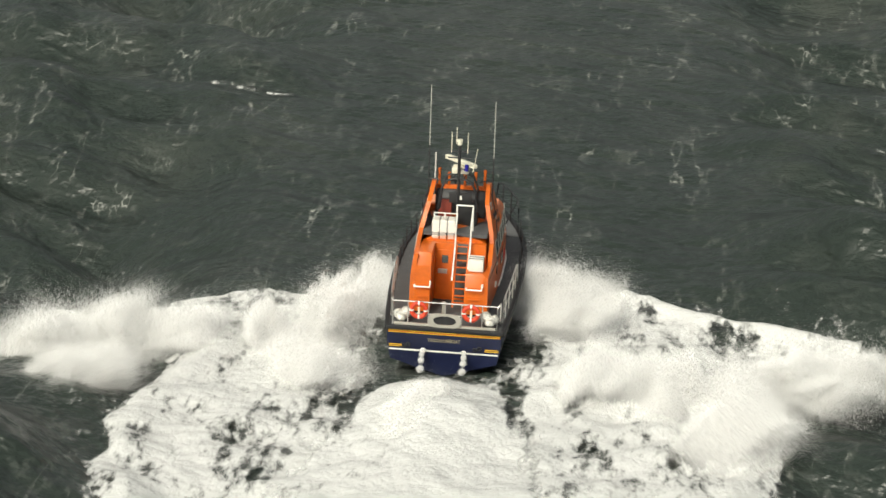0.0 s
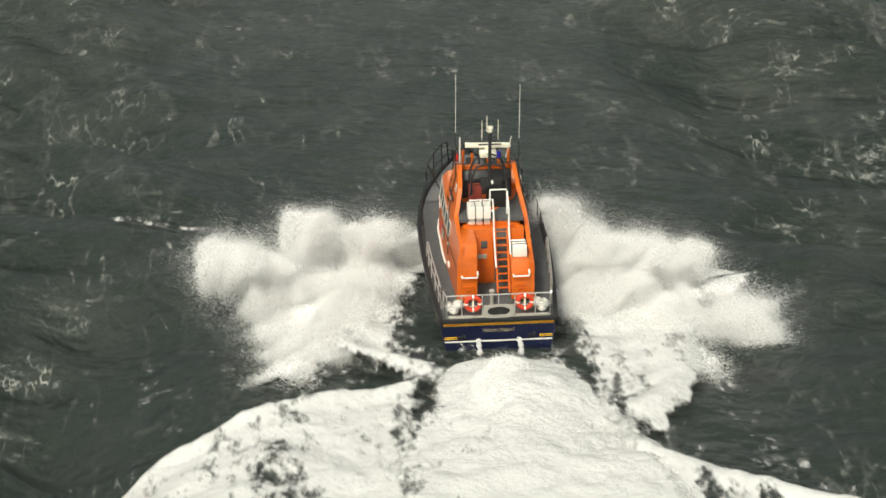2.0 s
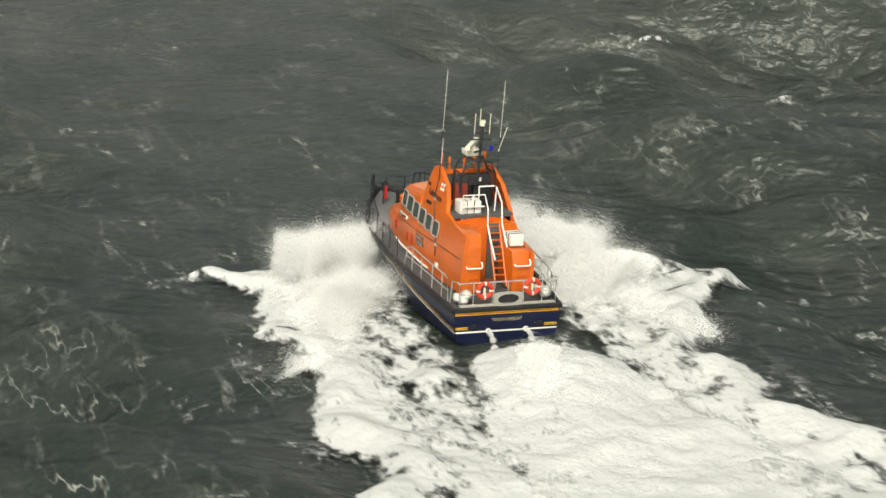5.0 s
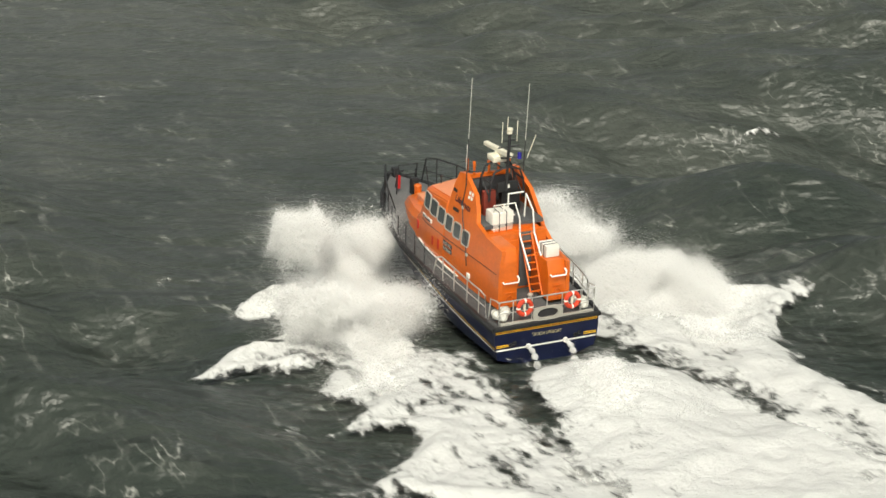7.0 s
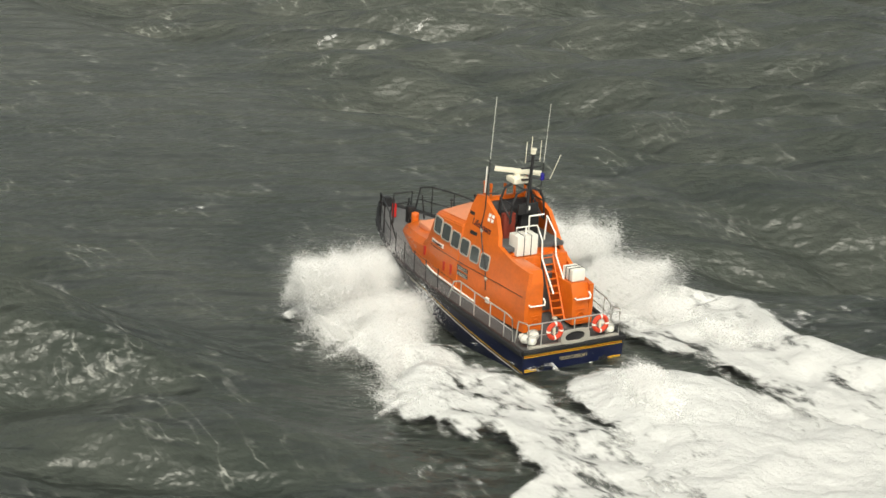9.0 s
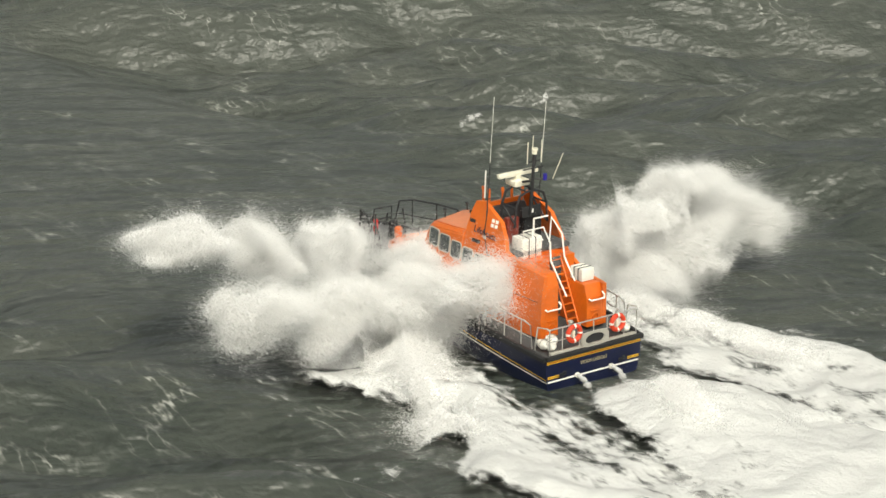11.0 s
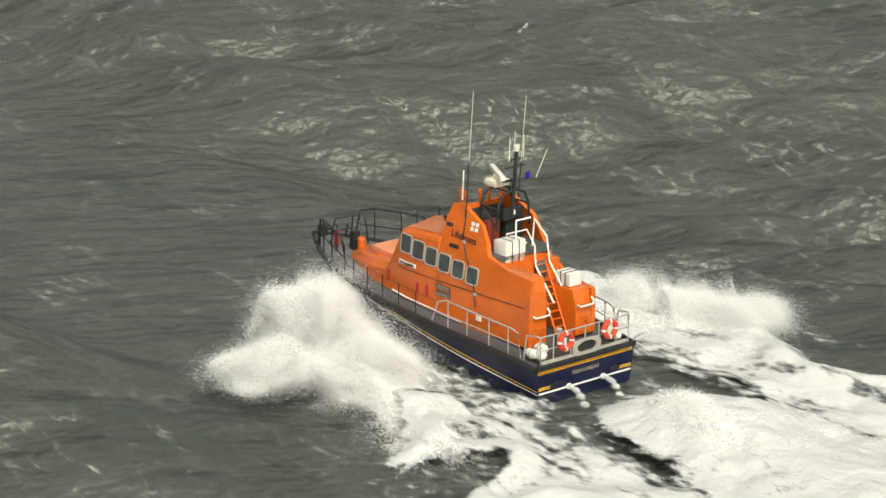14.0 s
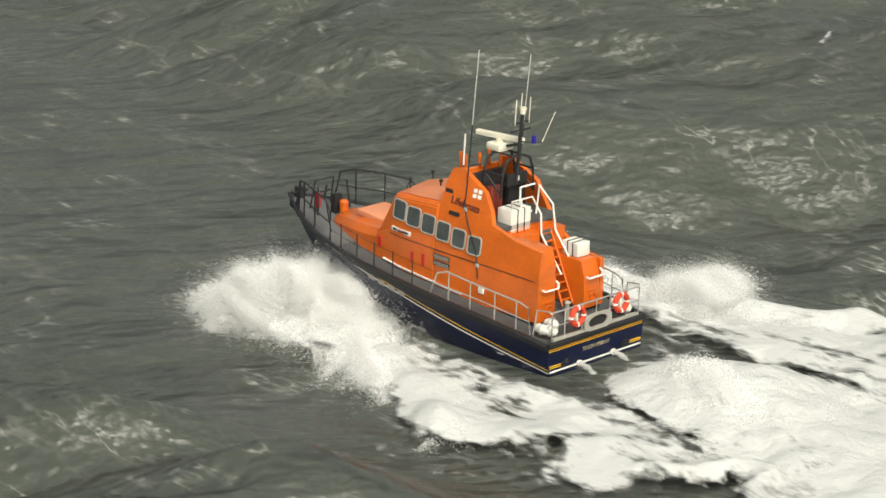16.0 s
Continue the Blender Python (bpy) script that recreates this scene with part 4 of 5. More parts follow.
def turbulence(p, g, octaves=4, s=0.55):
    """A smooth random vector field with several sizes of swirl."""
    out = np.zeros_like(p)
    amp = 1.0
    for _ in range(octaves):
        w = g.normal(size=(3, 3)) * s
        ph = g.uniform(0, 6.28, 3)
        w2 = g.normal(size=(3, 3)) * s
        out += amp * np.sin(p @ w.T + ph + 1.3 * np.sin(p @ w2.T))
        s, amp = s * 1.9, amp * 0.56
    return out


def plume(name, blobs, n, seed, label, size=(0.03, 0.075), swirl=0.3, clump=0.7, halo=0.15):
    """A burst of spray: many small flecks of water, dense within, thinning out in tongues. blobs: centre and radii."""
    g = np.random.default_rng(seed)
    w = np.array([b[1][0] * b[1][1] * b[1][2] for b in blobs]) ** 0.75
    w = w / w.sum()
    C = np.array([b[0] for b in blobs], float)
    R = np.array([b[1] for b in blobs], float)
    k = g.choice(len(blobs), int(n * 2.4), p=w)
    d = g.normal(size=(len(k), 3))
    far = np.linalg.norm(d, axis=1) < 2.7
    d, k = d[far], k[far]
    mist = g.uniform(size=len(k)) < halo
    p = C[k] + d * R[k] * np.where(mist, 0.8, 0.47)[:, None]
    keep = turbulence(p, g, 4, 0.8)[:, 0] * clump + 0.9 - 0.35 * np.linalg.norm(d, axis=1) + g.uniform(-0.6, 0.6, len(k)) > 0
    p, d, mist = p[keep][:n], d[keep][:n], mist[keep][:n]
    p = p + swirl * turbulence(p, g, 2, 0.65) * (0.4 + 0.4 * np.linalg.norm(d, axis=1))[:, None]
    m = len(p)
    s = g.uniform(size[0], size[1], m) * np.clip(1.5 - 0.5 * np.linalg.norm(d, axis=1), 0.3, 1.15) * np.where(mist, 0.6, 1.0)
    nrm = g.normal(size=(m, 3)) * 0.32 + (0.0, -0.45, 0.8)
    nrm /= np.linalg.norm(nrm, axis=1)[:, None]
    u = np.cross(nrm, g.normal(size=(m, 3)))
    u /= np.linalg.norm(u, axis=1)[:, None]
    w2 = np.cross(nrm, u)
    ang = g.uniform(0, 6.28, (m, 1)) + np.array([0.0, 2.1, 4.2]) + g.uniform(-0.5, 0.5, (m, 3))
    v = p[:, None, :] + (u[:, None, :] * np.cos(ang)[:, :, None] + w2[:, None, :] * np.sin(ang)[:, :, None]) * s[:, None, None]
    ob = raw_mesh(name, v.reshape(-1, 3), np.arange(m * 3).reshape(-1, 3), M_SPRAY, smooth=False)
    return tagged(ob, label, "spray", kind="stuff")


def foam_sheet(name, xs, ys, height, cover, label):
    X, Y = np.meshgrid(xs, ys)
    ob = grid_mesh(name, xs, ys, height(X, Y), M_FOAM, [("cover", cover(X, Y))])
    return tagged(ob, label, "foam", kind="stuff")


def ripple(x, y, s, seed):
    g = np.random.default_rng(seed)
    z = np.zeros_like(x)
    for i in range(14):
        a, kk = g.uniform(0, 6.28), s * g.uniform(0.6, 3.2)
        z += np.sin(kk * (x * math.cos(a) + y * math.sin(a)) + g.uniform(0, 6.28)) / (kk / s)
    return z / 6


def wake_height(x, y):
    aft = np.clip(-y, 0, 80)
    w = 1.4 + 0.16 * aft
    hump = np.exp(-((x / w) ** 2)) * (0.25 + 0.7 * np.exp(-((aft - 5.5) / 3.5) ** 2)) * np.exp(-aft / 45)
    return 0.22 + 0.2 * np.clip(aft / 5, 0, 1) + hump * np.clip(aft / 2.5, 0, 1) + (0.2 * ripple(x, y, 1.6, 5) + 0.08 * ripple(x, y, 4.5, 6)) * np.clip(aft / 3, 0.2, 1)


def wake_cover(x, y):
    aft = np.clip(-y, 0, 80)
    w = 1.5 + 0.22 * aft + 0.5 * ripple(x, y, 0.8, 9)
    c = 1.08 * (1 - np.clip((np.abs(x) - w + 0.5) / (0.9 + 0.04 * aft), 0, 1)) - aft / 130
    c = c + 0.22 * ripple(x, y * 0.4, 1.6, 12) * np.clip(aft / 8, 0, 1)
    return np.clip(c, 0, 1) * np.clip((-1.3 - y) * 0.7, 0, 1) * np.clip((y + 61) / 22, 0, 1)


stern_wake = foam_sheet("stern_wake", np.arange(-13, 13.01, 0.2), np.arange(-62, 0.6, 0.22), wake_height, wake_cover, "white churned stern wake trailing behind the lifeboat")


# ---- foam left on the water along the track ----
# where spray has fallen the foam reaches further out: place along the track, reach, half length
PORT_LOBES = [(-7, 4.6, 9), (7.5, 8.5, 2.8), (12.5, 5.6, 2.0), (16.8, -4.2, 1.7), (26, 2.8, 3), (30.2, 4.8, 1.2), (35.3, 3, 2.2), (43.5, 2.3, 3.5), (52.7, 1.8, 2.5), (60.4, 4.4, 2.3),
              (65.8, 2.4, 1.0), (69, 2.2, 2), (74, 5.4, 1.6), (76.9, -0.4, 0.9), (79.2, 3.2, 1.3), (87.5, 1.2, 3), (92, -1.2, 1.2), (103.5, 2.6, 3), (110, -1.3, 1.4), (115, 2.8, 2.2),
              (120, 2.8, 2), (123.8, 4.4, 1.3), (126.5, -3.0, 1.3), (131.5, 1, 2), (135.2, 2.9, 1), (137, -0.6, 1), (139.2, 1.4, 0.7), (142, -0.4, 1), (150.5, -3.0, 0.8), (158.6, 1.5, 1.5), (166, -1.2, 3)]
STAR_LOBES = [(-7, 4.2, 9), (3.0, 6.2, 2.2), (11, -3.8, 3.4), (25, 3.4, 1.5), (34, 2.6, 3), (41, -1.4, 2), (46, -1.7, 1.5), (54.5, 4.7, 2.4), (60, 0.2, 2), (71, 3.7, 2), (76, 1.8, 2.5),
              (82, 1.6, 2.5), (86, 0.6, 2), (91.5, 2, 2.5), (106, 1.8, 3), (116, -1, 3), (124.5, 7.6, 2.1), (127.8, -2.4, 0.9), (131.5, 2.6, 2), (136, -0.8, 1.5), (141, 1.2, 2), (145, 2.2, 2), (148.5, 2.4, 1), (156, 1.9, 2), (165, -1, 3)]
STRIP = 2.5


def foam_reach(y, sgn, seed):
    """How far from the track the foam lies, along the track."""
    o = np.full_like(y, 7.1 if sgn < 0 else 7.9)
    for c, reach, half in (PORT_LOBES if sgn < 0 else STAR_LOBES):
        d = np.abs(y - c) / half
        o += reach * np.exp(-np.where(d < 0.4, 0.4 * d, d ** 1.35 - 0.13))
    return o


def foam_strip(sgn, y0):
    """A stretch of the foam on one side; neighbours meet edge to edge."""
    seed = 21 if sgn < 0 else 31

    def cover(x, y):
        a, yy = np.abs(x), y
        o = foam_reach(yy, sgn, seed) + 0.55 * ripple(x, yy, 0.9, seed) + 0.3 * ripple(x, yy, 2.6, seed + 7)
        i = 2.4 + 0.7 * ripple(x, yy, 0.7, seed + 1)
        c = np.clip((o - a) / 0.9, 0, 1) * np.clip((a - i) / 2.4 + 0.22, 0, 1)
        c = c - np.clip((o - a - 0.5) / 2.2, 0, 1) * (0.26 + 0.12 * np.clip((a - 6) / 4, 0, 1)) + 0.26 * ripple(x * 1.4, yy * 0.3, 1.6, seed + 3) + 0.28 * ripple(x * 1.6, yy * 0.5, 4.2, seed + 5)
        return np.clip(c, 0, 1) * np.clip((o - a + 0.5) * 1.5, 0, 1) * np.clip((a - i + 0.6) * 1.5, 0, 1)

    def height(x, y):
        a, yy = np.abs(x), y
        o = foam_reach(yy, sgn, seed)
        edge = np.exp(-(((a - o + 1.2) / 1.0) ** 2))
        within = np.clip((o - a) / 1.2, 0, 1)
        return sea_near_track(x, yy) + 0.16 + 0.35 * edge + within * (0.16 + 0.24 * ripple(x, yy, 1.2, seed + 2) + 0.1 * ripple(x, yy, 4.0, seed + 4))

    top = float(foam_reach(np.linspace(y0, y0 + STRIP, 9), sgn, seed).max()) + 1.6
    return foam_sheet("foam_wash", np.sort(sgn * np.arange(0.9, top, 0.19)), np.linspace(y0, y0 + STRIP, 14), height, cover, "white foaming wash left on the water beside the lifeboat's track")


STRIPS = [(sgn, y0, foam_strip(sgn, y0)) for sgn in (-1, 1) for y0 in np.arange(-32.5, 175, STRIP)]


def foam_patch(cx, cy, rx, ry, seed, label, dense, step):
    def cover(x, y):
        r = np.hypot(x / rx, y / ry) + 0.34 * ripple(x, y, 0.6, seed)
        return np.clip((1.05 - r) * 1.4, 0, dense) + 0.16 * ripple(x, y, 1.5, seed + 1) * (r < 1)

    def height(x, y):
        r = np.hypot(x / rx, y / ry)
        return sea_near_track(x + cx, y + cy) + 0.2 + np.clip(1 - r, 0, 1) * (0.25 + 0.3 * ripple(x, y, 1.3, seed + 2)) + 0.1 * ripple(x, y, 4.0, seed + 4) * np.clip(1.2 - r, 0, 1)

    ob = foam_sheet("foam_patch", np.arange(-rx * 1.3, rx * 1.3, step), np.arange(-ry * 1.3, ry * 1.3, step * 1.1), height, cover, label)
    ob.location = (cx, cy, 0)
    return ob


# small breaking crests on the open sea
def whitecap(x, y, rx, ry, seed):
    ob = foam_patch(x, y, rx * 1.1, ry * 0.42, seed, "small white breaking crest on the open sea", 0.26, 0.1)
    ob.name = "whitecap"
    ob.location.z = -0.1
    return tagged(ob, category="whitecap", group="breaking crests", kind="")


CAPS = [(-14.0, 33.7, 2.8, 0.5), (16.9, 23.7, 0.9, 0.6), (-10.0, 83.3, 1.5, 0.6), (-3.4, 115.7, 1.2, 0.6), (26.2, 97.9, 1.9, 0.5), (29.8, 86.8, 1.8, 0.8), (17.6, 142.0, 1.0, 0.5), (27.3, 149.8, 2.0, 0.5), (17.6, 148.3, 1.4, 0.6), (35.8, 182.6, 2.2, 0.5), (28.7, 196.2, 1.8, 0.9), (30.0, 175.2, 1.3, 0.5), (13.3, 164.8, 1.0, 0.8)]
for k, (x, y, rx, ry) in enumerate(CAPS):
    whitecap(x, y, rx, ry, 200 + 7 * k)


def mirrored(sgn, blobs):
    return [((sgn * c[0], c[1], c[2]), r) for c, r in blobs]


LOW = [((1.7, 10.4, 0.5), (0.8, 1.4, 0.9)), ((3.0, 10.0, 0.6), (1.4, 1.4, 1.0)), ((4.5, 9.2, 0.45), (1.3, 1.4, 0.8)), ((3.6, 7.4, 0.5), (1.6, 1.7, 0.9)), ((4.6, 4.8, 0.4), (1.7, 1.8, 0.7)), ((5.4, 2.4, 0.3), (1.8, 2.0, 0.55)), ((6.4, -0.4, 0.25), (1.6, 2.2, 0.45))]
STERN = [((-0.8, -3.0, 0.2), (0.7, 1.0, 0.4)), ((0.8, -3.0, 0.2), (0.7, 1.0, 0.4)), ((0, -4.6, 0.8), (1.4, 1.8, 0.6)), ((-0.6, -6.4, 0.75), (1.0, 1.8, 0.45)), ((0.7, -7.2, 0.7), (1.0, 1.8, 0.4))]

BOW_SPRAYS = [(sgn, plume("bow_spray", mirrored(sgn, LOW), 170000, 40 + sgn, "low white spray sheet thrown from the bow")) for sgn in (-1, 1)]


def burst(seed, size):
    """A ragged cloud of flung spray: one dense heart and tongues round it."""
    g = np.random.default_rng(seed)
    blobs = [((0, 0, 0), (1.6 * size, 1.6 * size, 1.1 * size))]
    for k in range(7):
        a = g.uniform(0, 6.28)
        r = g.uniform(0.6, 1.3) * size
        q = g.uniform(0.4, 0.85) * size
        blobs.append(((r * math.cos(a), r * math.sin(a), g.uniform(-0.45, 0.45) * size), (q * 1.2, q * 1.2, q * 0.8)))
    return plume("spray_burst", blobs, 105000, seed, "white burst of spray flung up from the bow", swirl=0.3, clump=0.4, halo=0.33)


BURST_SIZE = [0.98, 1.0, 1.0, 1.0, 1.2, 1.15, 1.1, 1.2]
BURSTS = [(sgn, k, burst(300 + 20 * k + sgn, BURST_SIZE[k])) for sgn in (-1, 1) for k in range(8)]
stern_spray = plume("stern_spray", STERN, 80000, 70, "white rooster tail of churned water astern", swirl=0.25)
jets = []
for sgn in (-1, 1):
    b = [((sgn * 0.74, -0.2 - 0.2 * i, 0.4 - 0.05 * i * i), (0.06 + 0.018 * i, 0.15, 0.06 + 0.018 * i)) for i in range(4)]
    jets.append(plume("exhaust_water", b, 6000, 80 + sgn, "thin jet of cooling water from the exhaust", size=(0.025, 0.06), swirl=0.03, clump=0.1))


# ---- what moves ----
def boat_pose(x, y, z, pitch, roll, yaw):
    return (Matrix.Translation((x, y, z)) @ Matrix.Rotation(radians(yaw), 4, "Z")
            @ Matrix.Rotation(radians(pitch), 4, "X") @ Matrix.Rotation(radians(roll), 4, "Y"))


# flights of the clouds of spray: seconds, metres abeam of the track, ahead of the stern, above the water
PORT_SPRAY = [
    [(0, -3.4, 6.6, 0.5), (0.4, -3.8, 9.5, 0.7), (0.8, -3.6, 10, 1.9), (1.5, -3.8, 8.5, 1.6), (2, -4.4, 8, 1.9), (2.5, -4.6, 7.5, 1.3), (3, -3.2, 8.5, 1), (3.6, -3.3, 9, 1.1), (4.2, -3.4, 9, 1.7), (4.8, -3.3, 9, 1.4), (5.5, -2.9, 9.5, 2), (6.2, -4, 9, 2.2), (7, -3.2, 9.5, 2.5), (7.5, -3.5, 8.5, 1.3), (8, -3.6, 9.5, 2.7), (8.5, -2.3, 11, 2.9), (9.15, -3.3, 9, 1.4), (9.75, -3.3, 9, 1), (10.3, -3.4, 9, 1.5), (10.8, -0.9, 9, 3), (11, -1.5, 8.2, 2.9), (11.5, -3.4, 9.5, 1.8), (12, -4.3, 8, 1.7), (12.5, -3, 10.5, 2.4), (13, -3.2, 10, 2.9), (13.5, -3.5, 9, 1.8), (14, -2.9, 10, 1.7), (14.5, -2.4, 10.5, 1.7), (15, -2.5, 10.5, 2.1), (15.5, -3, 9.5, 1.3), (16, -2.2, 9.5, 0.6)],
    [(0, -4.3, 3.5, 0.5), (0.4, -4.9, 6.6, 0.5), (0.8, -5.3, 8.5, 1.2), (1.5, -5.8, 7.5, 2.2), (2, -6.5, 6.5, 2.2), (2.5, -6.7, 6, 1.3), (3, -5.6, 7, 0.9), (3.6, -5.2, 7.6, 1), (4.2, -5.4, 7.6, 1.6), (4.8, -5.3, 7.6, 1.3), (5.5, -4.7, 7.5, 1.6), (6.2, -6.2, 8, 2.7), (7, -5.9, 8, 3), (7.5, -6.3, 7, 1.6), (8, -5.3, 8.5, 2.1), (8.5, -4.6, 10, 2.5), (9.15, -5.3, 7.6, 1.3), (9.75, -5.1, 7.6, 1), (10.3, -5.3, 7.6, 1.4), (10.8, -3.9, 9, 3.5), (11, -4.7, 8.5, 3.3), (11.5, -5.5, 8.5, 2), (12, -6.9, 7, 1.6), (12.5, -4.7, 9.5, 1.7), (13, -5.6, 10, 3.1), (13.5, -6.2, 8.5, 2.1), (14, -4.7, 8.5, 1.5), (14.5, -5, 9.5, 1.7), (15, -5, 10, 2.2), (15.5, -5.1, 9.5, 1.4), (16, -4.5, 9.5, 0.7)],
    [(0, -6.9, 2.1, 0.5), (0.4, -6.3, -4.1, 0.5), (0.8, -5.2, 2.3, 0.5), (1.5, -7.3, 4.5, 0.8), (2, -8.5, 3.5, 1), (2.5, -8.7, 2, 0.5), (3, -6.8, 6.5, 1.4), (5.5, -8.1, 3, 0.5), (6.2, -7, 4.5, 1.4), (7, -4.7, 7, 1.8), (7.5, -8.3, 6, 2), (8, -6.9, 7, 1.6), (8.5, -7, 9, 2.4), (10.8, -6.9, 9.5, 3.6), (11, -7.4, 9, 3.9), (11.5, -12.1, 8, 2.3), (12, -9.9, 6.5, 2.2), (12.5, -3.7, 8, 1.3), (13, -5.8, 7.5, 2.2), (13.5, -4.5, 6.5, 1.1), (14, -3.6, 7.5, 1.1), (14.5, -4.4, 8, 1.3), (15, -5, 8.5, 1.6), (15.5, -4.9, 8, 0.6), (16, -5.9, 9.5, 0.5)],
    [(0, -9.9, 2, 0.7), (0.4, -9.3, -4.3, 0.5), (1.5, -6, 0.4, 0.5), (2, -7.1, 0.6, 0.5), (6.2, -12.1, 4.5, 2.3), (8.5, -5.2, 6, 0.8), (10.8, -9.9, 10, 4.8), (11, -10.5, 9.5, 4.6), (11.5, -9.8, 7.5, 2.2), (12.5, -5.2, 5, 0.7), (13, -7.9, 7, 2.2), (13.5, -7.1, 5.5, 1.5), (14, -8.4, 5.5, 1.7), (14.5, -7.8, 7, 1.8), (15, -3.6, 8, 1), (16, -4.2, 7.1, 0.2)],
    [(0, -12.7, 2, 0.6), (0.4, -11.9, -5, 0.5), (8.5, -0, 12.2, 2.9), (10.8, -3.4, 6.8, 2.5), (11, -3.8, 5.5, 2.3), (11.5, -3.5, 4.5, 1.2), (12, -6, 0, 0.8), (12.5, -7.6, 5.5, 0.9), (13, -5.2, 5.5, 1.4), (13.5, -5, 4, 0.9), (14, -5.1, 5, 0.9), (14.5, -4.6, 6, 0.9), (15, -7.4, 6, 0.9)],
    [(0, -15, 0.8, 0.5), (0.4, -14.3, -6.1, 0.5), (8.5, 1.4, 12.6, 2.9), (10.8, -6.6, 7, 2.7), (11, -6.9, 5.5, 2.4), (11.5, -7.5, 3.5, 1.1), (12, -9.3, 0, 1.1), (12.5, -9.9, 6, 1.3)],
    [(0, -5, -1, 0.5), (0.4, -5.3, 1.8, 0.5), (0.8, -7.5, 7.5, 1), (1.5, -8.6, 6, 2), (2, -9.8, 4.5, 2.1), (2.5, -9.6, 4, 1.2), (3, -8.6, 3, 0.7), (5.5, -5.8, 5.5, 1.4), (6.2, -9.9, 4, 1.8), (7, -7.1, 4.5, 1.6), (8.5, -6.3, 7.5, 1.6), (10.8, -9.3, 7, 2.8), (11, -10, 5.5, 2.8), (11.5, -10.1, 3.5, 1.2), (12, -11.7, 0.5, 1.3)],
    [(0, -13, -2.3, 0.5), (0.8, -4.6, 6.5, 0.5), (1.5, -4.9, 5, 0.8), (2, -5.7, 4, 1), (2.5, -5.6, 3, 0.7), (3, -4.9, 4, 0.5), (3.6, -4.9, 4.8, 0.6), (4.2, -5.1, 4.8, 0.9), (4.8, -4.9, 4.8, 0.7), (5.5, -4.8, 4.5, 1), (6.2, -4.9, 4, 1.3), (7, -4.9, 4, 1.1), (7.5, -5.6, 5, 1), (8, -5.3, 6, 1.5), (8.5, -3.7, 8.5, 1.6), (9.15, -4.9, 4.8, 0.7), (9.75, -4.9, 4.8, 0.6), (10.3, -5, 4.8, 0.8), (10.8, -2, 4, 2.9), (11, -2.1, 3.2, 3.1), (11.5, -2.4, 1.5, 1.8), (12, -4.5, -2.5, 0.8)],
]

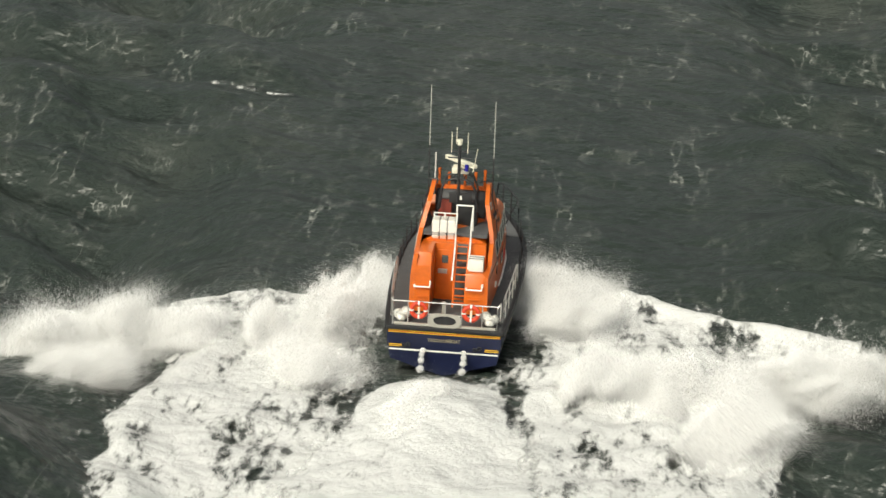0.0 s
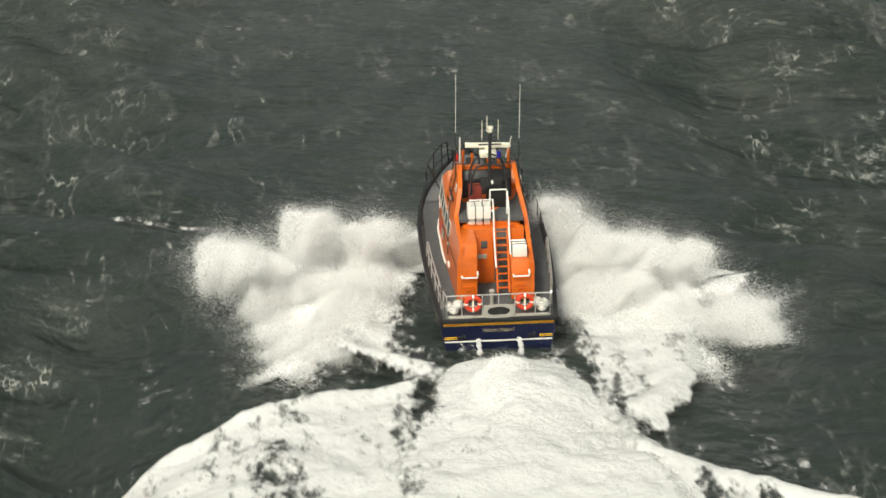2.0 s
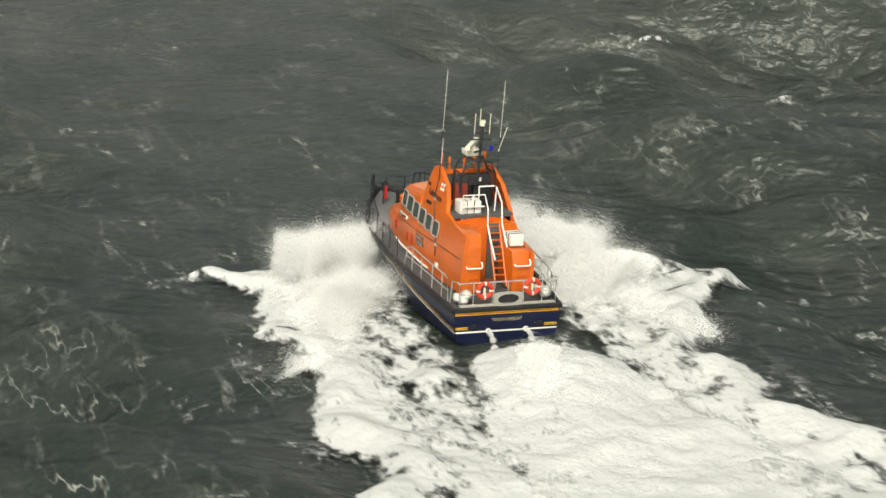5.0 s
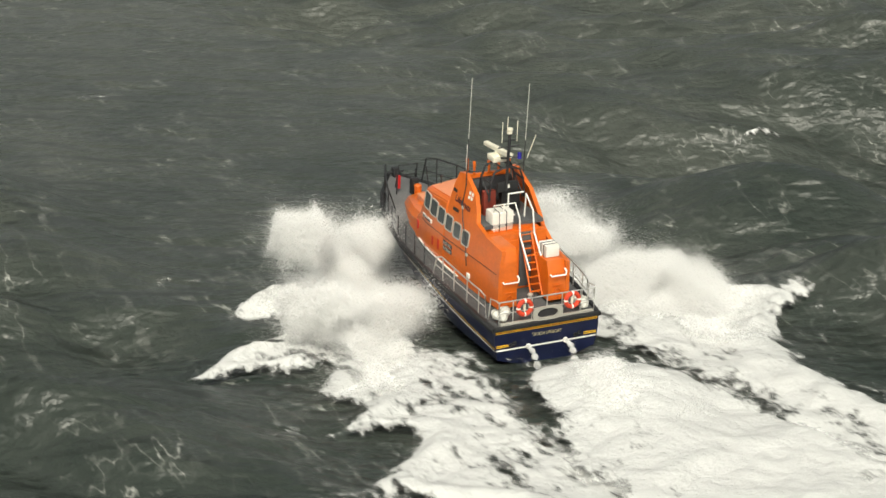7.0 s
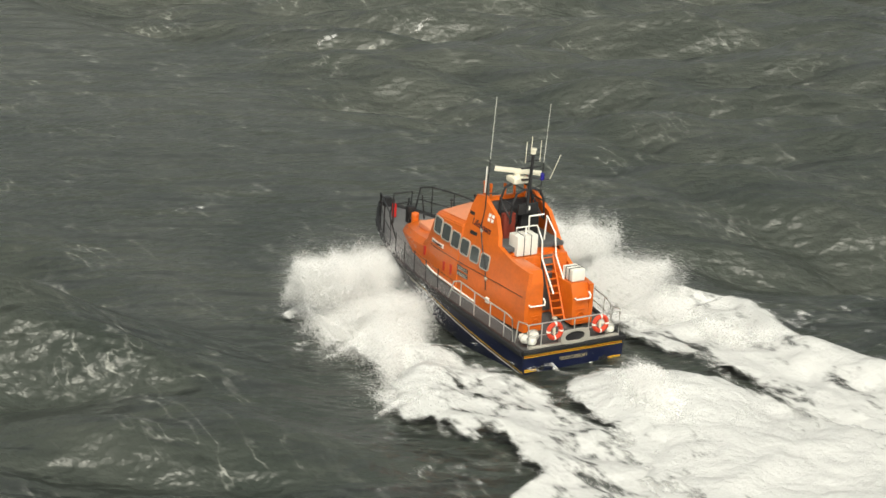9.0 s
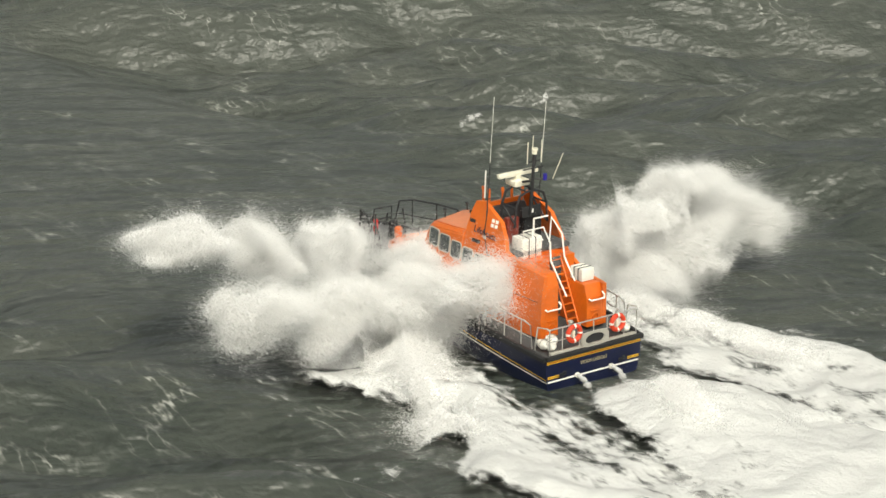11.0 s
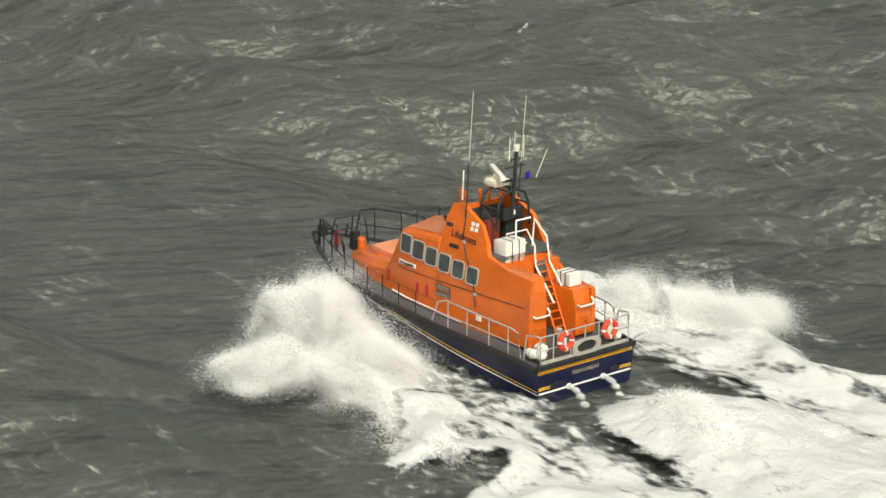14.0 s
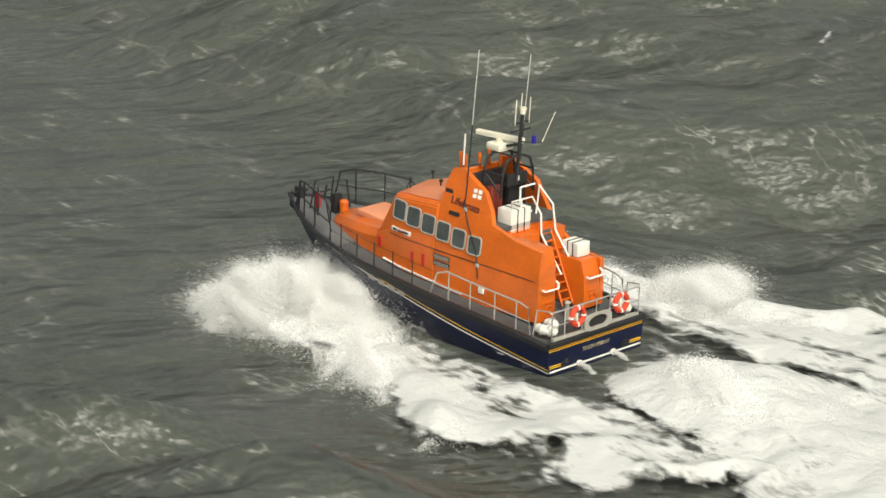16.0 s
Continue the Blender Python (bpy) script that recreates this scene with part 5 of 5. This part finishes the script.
STAR_SPRAY = [
    [(0, 3.2, 6.6, 0.5), (0.4, 3.2, 9.5, 1.3), (0.8, 3.2, 10, 1.9), (1.5, 3.5, 9, 1.8), (2, 3, 8, 1.9), (2.5, 2.6, 7.5, 1.5), (3, 3.3, 8.5, 1.1), (3.6, 3.3, 9, 1.1), (4.2, 3.4, 9, 1.7), (4.8, 3.3, 9, 1.4), (5.5, 4.2, 8, 1), (6.2, 4.5, 9, 2.4), (7, 4.9, 9.5, 1.9), (7.5, 3.8, 8, 1.1), (8, 3.7, 8, 1.6), (8.5, 5.4, 10, 2.6), (9.15, 3.3, 9, 1.4), (9.75, 3.3, 9, 1), (10.3, 3.4, 9, 1.5), (10.8, 6.1, 8, 2.3), (11, 6.3, 7.5, 1.9), (11.5, 4.1, 3.3, 0.5), (12, 6.7, 7, 0.9), (12.5, 7.1, 6, 0.5), (13, 7.6, 8, 2), (13.5, 7.5, 7, 0.5), (14, 7.1, 5.4, 0.1)],
    [(0, 4.8, 4.4, 0.5), (0.4, 4.8, 7, 0.6), (0.8, 5.2, 8, 1.4), (1.5, 5.6, 7.5, 2), (2, 5, 6, 1.4), (2.5, 4.8, 5.5, 0.7), (3, 5.2, 5.7, 0.5), (3.6, 5.2, 7.6, 1), (4.2, 5.4, 7.6, 1.6), (4.8, 5.3, 7.6, 1.3), (5.5, 5.4, 5.2, 0.5), (6.2, 5.8, 7.5, 1.5), (7, 5.4, 8, 1.3), (7.5, 5.1, 5.4, 0.5), (8, 5.3, 6, 0.6), (8.5, 5.8, 8.5, 2), (9.15, 5.3, 7.6, 1.3), (9.75, 5.1, 7.6, 1), (10.3, 5.3, 7.6, 1.4), (10.8, 7.5, 7, 3), (11, 7.6, 6.5, 2.8), (11.5, 9.1, 3.5, 1), (12, 6.6, 5, 0.6), (12.5, 8.5, 4.5, 0.4), (13, 8.2, 7, 1), (13.5, 7.8, 4.7, 0.1), (14, 8.3, 3.5, 0.1), (15, 8.4, 5.4, 0.2)],
    [(0, 6.1, -2.1, 0.5), (0.4, 5.2, 3.6, 0.5), (0.8, 6.2, 6.5, 0.6), (1.5, 7.2, 6, 1.1), (2, 7.3, 5, 1.2), (2.5, 7.3, 4.5, 0.7), (3, 7.5, 4, 0.5), (5.5, 7.4, 3.7, 0.5), (6.2, 7.5, 6.5, 1.5), (7, 7.2, 5.1, 0.5), (7.5, 5.6, 2, 0.5), (8, 6.4, 3.2, 0.5), (8.5, 6.9, 6.6, 0.5), (10.8, 8.5, 7, 4.1), (11, 9.8, 6.5, 3.6), (11.5, 11.9, 3.5, 0.9), (12, 9.1, -0.5, 1.9), (12.5, 6.3, 3, 0.1), (13, 7.6, 4.9, 0.1), (13.5, 8.4, 2.5, 0.1), (14, 8.5, 1, 0.2), (15, 7.8, 2.7, 0.2), (16, 6.3, 1.1, 0.1)],
    [(0, 8.5, -2.4, 0.5), (0.4, 7.9, -6.7, 0.5), (0.8, 5.2, 1.9, 0.5), (1.5, 6.6, 1, 0.5), (2, 6.8, 0.7, 0.5), (6.2, 9.5, 6, 0.7), (7, 8.1, 2.4, 0.5), (8.5, 3.8, 10.8, 2.7), (10.8, 5.6, 6, 1.5), (11, 7.1, 5.5, 1.4), (11.5, 6.9, 0.4, 0.5), (12, 6.8, -1.5, 1.4), (13, 7.8, 2.3, 0.1)],
    [(0, 10.9, -2.1, 0.5), (0.4, 10.4, -6.6, 0.5), (1.5, 8.4, -0.2, 0.5), (2, 9.2, 1.1, 0.5), (2.5, 9.1, -0.1, 0.5), (8.5, 2.7, 12, 3), (11, 11.8, 6.5, 2.8), (11.5, 16, 4, 1), (12, 10.4, -1.5, 1.3)],
    [(0, 13.1, -0.9, 0.5), (0.4, 12.3, -6, 0.5)],
    [(0, 14.7, -1.3, 0.5), (0.4, 13.9, -6.9, 0.5)],
    [(0, 10.4, -6.5, 0.5), (0.8, 4.5, 6.5, 0.6), (1.5, 4.7, 5, 0.6), (2, 4.2, 3.3, 0.5), (2.5, 4.4, 1.1, 0.5), (3, 5.1, 2.4, 0.5), (3.6, 4.9, 4.8, 0.6), (4.2, 5.1, 4.8, 0.9), (4.8, 4.9, 4.8, 0.7), (5.5, 5.2, 0.9, 0.5), (6.2, 4.8, 4, 0.5), (7, 5.5, 4.4, 0.5), (8.5, 6.8, 3.3, 0.5), (9.15, 4.9, 4.8, 0.7), (9.75, 4.9, 4.8, 0.6), (10.3, 5, 4.8, 0.8), (10.8, 8.3, 6, 2), (11, 9, 5.5, 2), (11.5, 10.5, 0.2, 0.5), (12, 4.9, 0.1, 0.5)],
]

# the low sheets at the bow: seconds, out, aft, up
BOW_ROWS = [(0, 0.5, -1.5, -0.4), (0.7, 0, 0, 0), (1.5, 0.8, -1.5, 0.3), (2.6, 1.0, -1.5, 0.1), (3.2, 0.6, -1, 0.1), (5.5, 0.6, 0, 0.2), (8.5, 0.3, 0.3, 0.3), (11, 0.5, -1, 0.3), (12.2, 0.4, 0, 0.2), (14.5, 0.5, 0.2, 0), (16, 0.5, 0, -0.2)]


def flight(rows):
    """Thrown up, carried and fallen back: between two flights a cloud lies dissolved in the water."""
    out = []
    rows = [(t, x, SPEED * t + y, z) for t, x, y, z in rows]
    if rows[0][0] > 0:
        out += [(0.0, pose(rows[0][1] * 0.6, rows[0][2] - 4, -4))]
    for i, (t, x, y, z) in enumerate(rows):
        before = rows[i - 1][0] if i else t
        after = rows[i + 1][0] if i + 1 < len(rows) else None
        if t - before > 1.05:
            out.append((t - 0.4, pose(x * 0.55, y - 2.5, -3.2)))
        out.append((t, pose(x, y, z)))
        if after is None and t < 16 or after is not None and after - t > 1.05:
            out.append((t + 0.34, pose(x * 1.12, y + 0.5, -3.0)))
    if out[-1][0] < 16:
        out.append((16.0, pose(rows[-1][1], rows[-1][2], -4)))
    return out


def rise(sgn, y0):
    """A stretch of foam comes up and spreads as the bow goes by."""
    t = (y0 + STRIP / 2 - 10.4) / SPEED
    up = [(t - 0.22, pose(-sgn * 2.2, 0, -2.0)), (t + 0.05, pose(-sgn * 1.7, 0, -0.15)), (t + 0.35, pose(-sgn * 0.9, 0, 0)), (t + 0.9, pose(0, 0, 0))]
    inside = [r for r in up if 0 < r[0] < 16]
    first, last = (up[-1] if t < -0.4 else up[0]), (up[0] if t > 15.9 else up[-1])
    return [(0.0, first[1])] + inside + [(16.0, last[1])]


def motions():
    walk(boat, [(t, boat_pose(*row)) for t, *row in BOAT_ROWS])
    walk(scanner, [(i * 0.5, pose(0, 4.35, 6.36, 0, 0, -4.5 - 159.5 * (i * 0.5 - 2.0))) for i in range(33)])
    steady = [(i * 2.0, pose(0, SPEED * i * 2.0, 0)) for i in range(9)]
    for ob in (stern_wake, stern_spray):
        walk(ob, steady)
    for ob in jets:
        walk(ob, [(t, boat_pose(*row)) for t, *row in BOAT_ROWS])
    for thing, base in CARRIED:
        walk(thing, [(t, boat_pose(*row) @ Matrix.Translation(base)) for t, *row in BOAT_ROWS])
    for sgn, ob in BOW_SPRAYS:
        times = sorted({r[0] for r in BOW_ROWS} | {0.5 * i for i in range(33)})
        table = [[float(np.interp(t, [r[0] for r in BOW_ROWS], [r[j] for r in BOW_ROWS])) for j in (1, 2, 3)] for t in times]
        walk(ob, [(t, pose(sgn * o, SPEED * t + a, u)) for t, (o, a, u) in zip(times, table)])
    for sgn, k, ob in BURSTS:
        walk(ob, flight((PORT_SPRAY if sgn < 0 else STAR_SPRAY)[k]))
    for sgn, y0, ob in STRIPS:
        walk(ob, rise(sgn, y0))


motions()
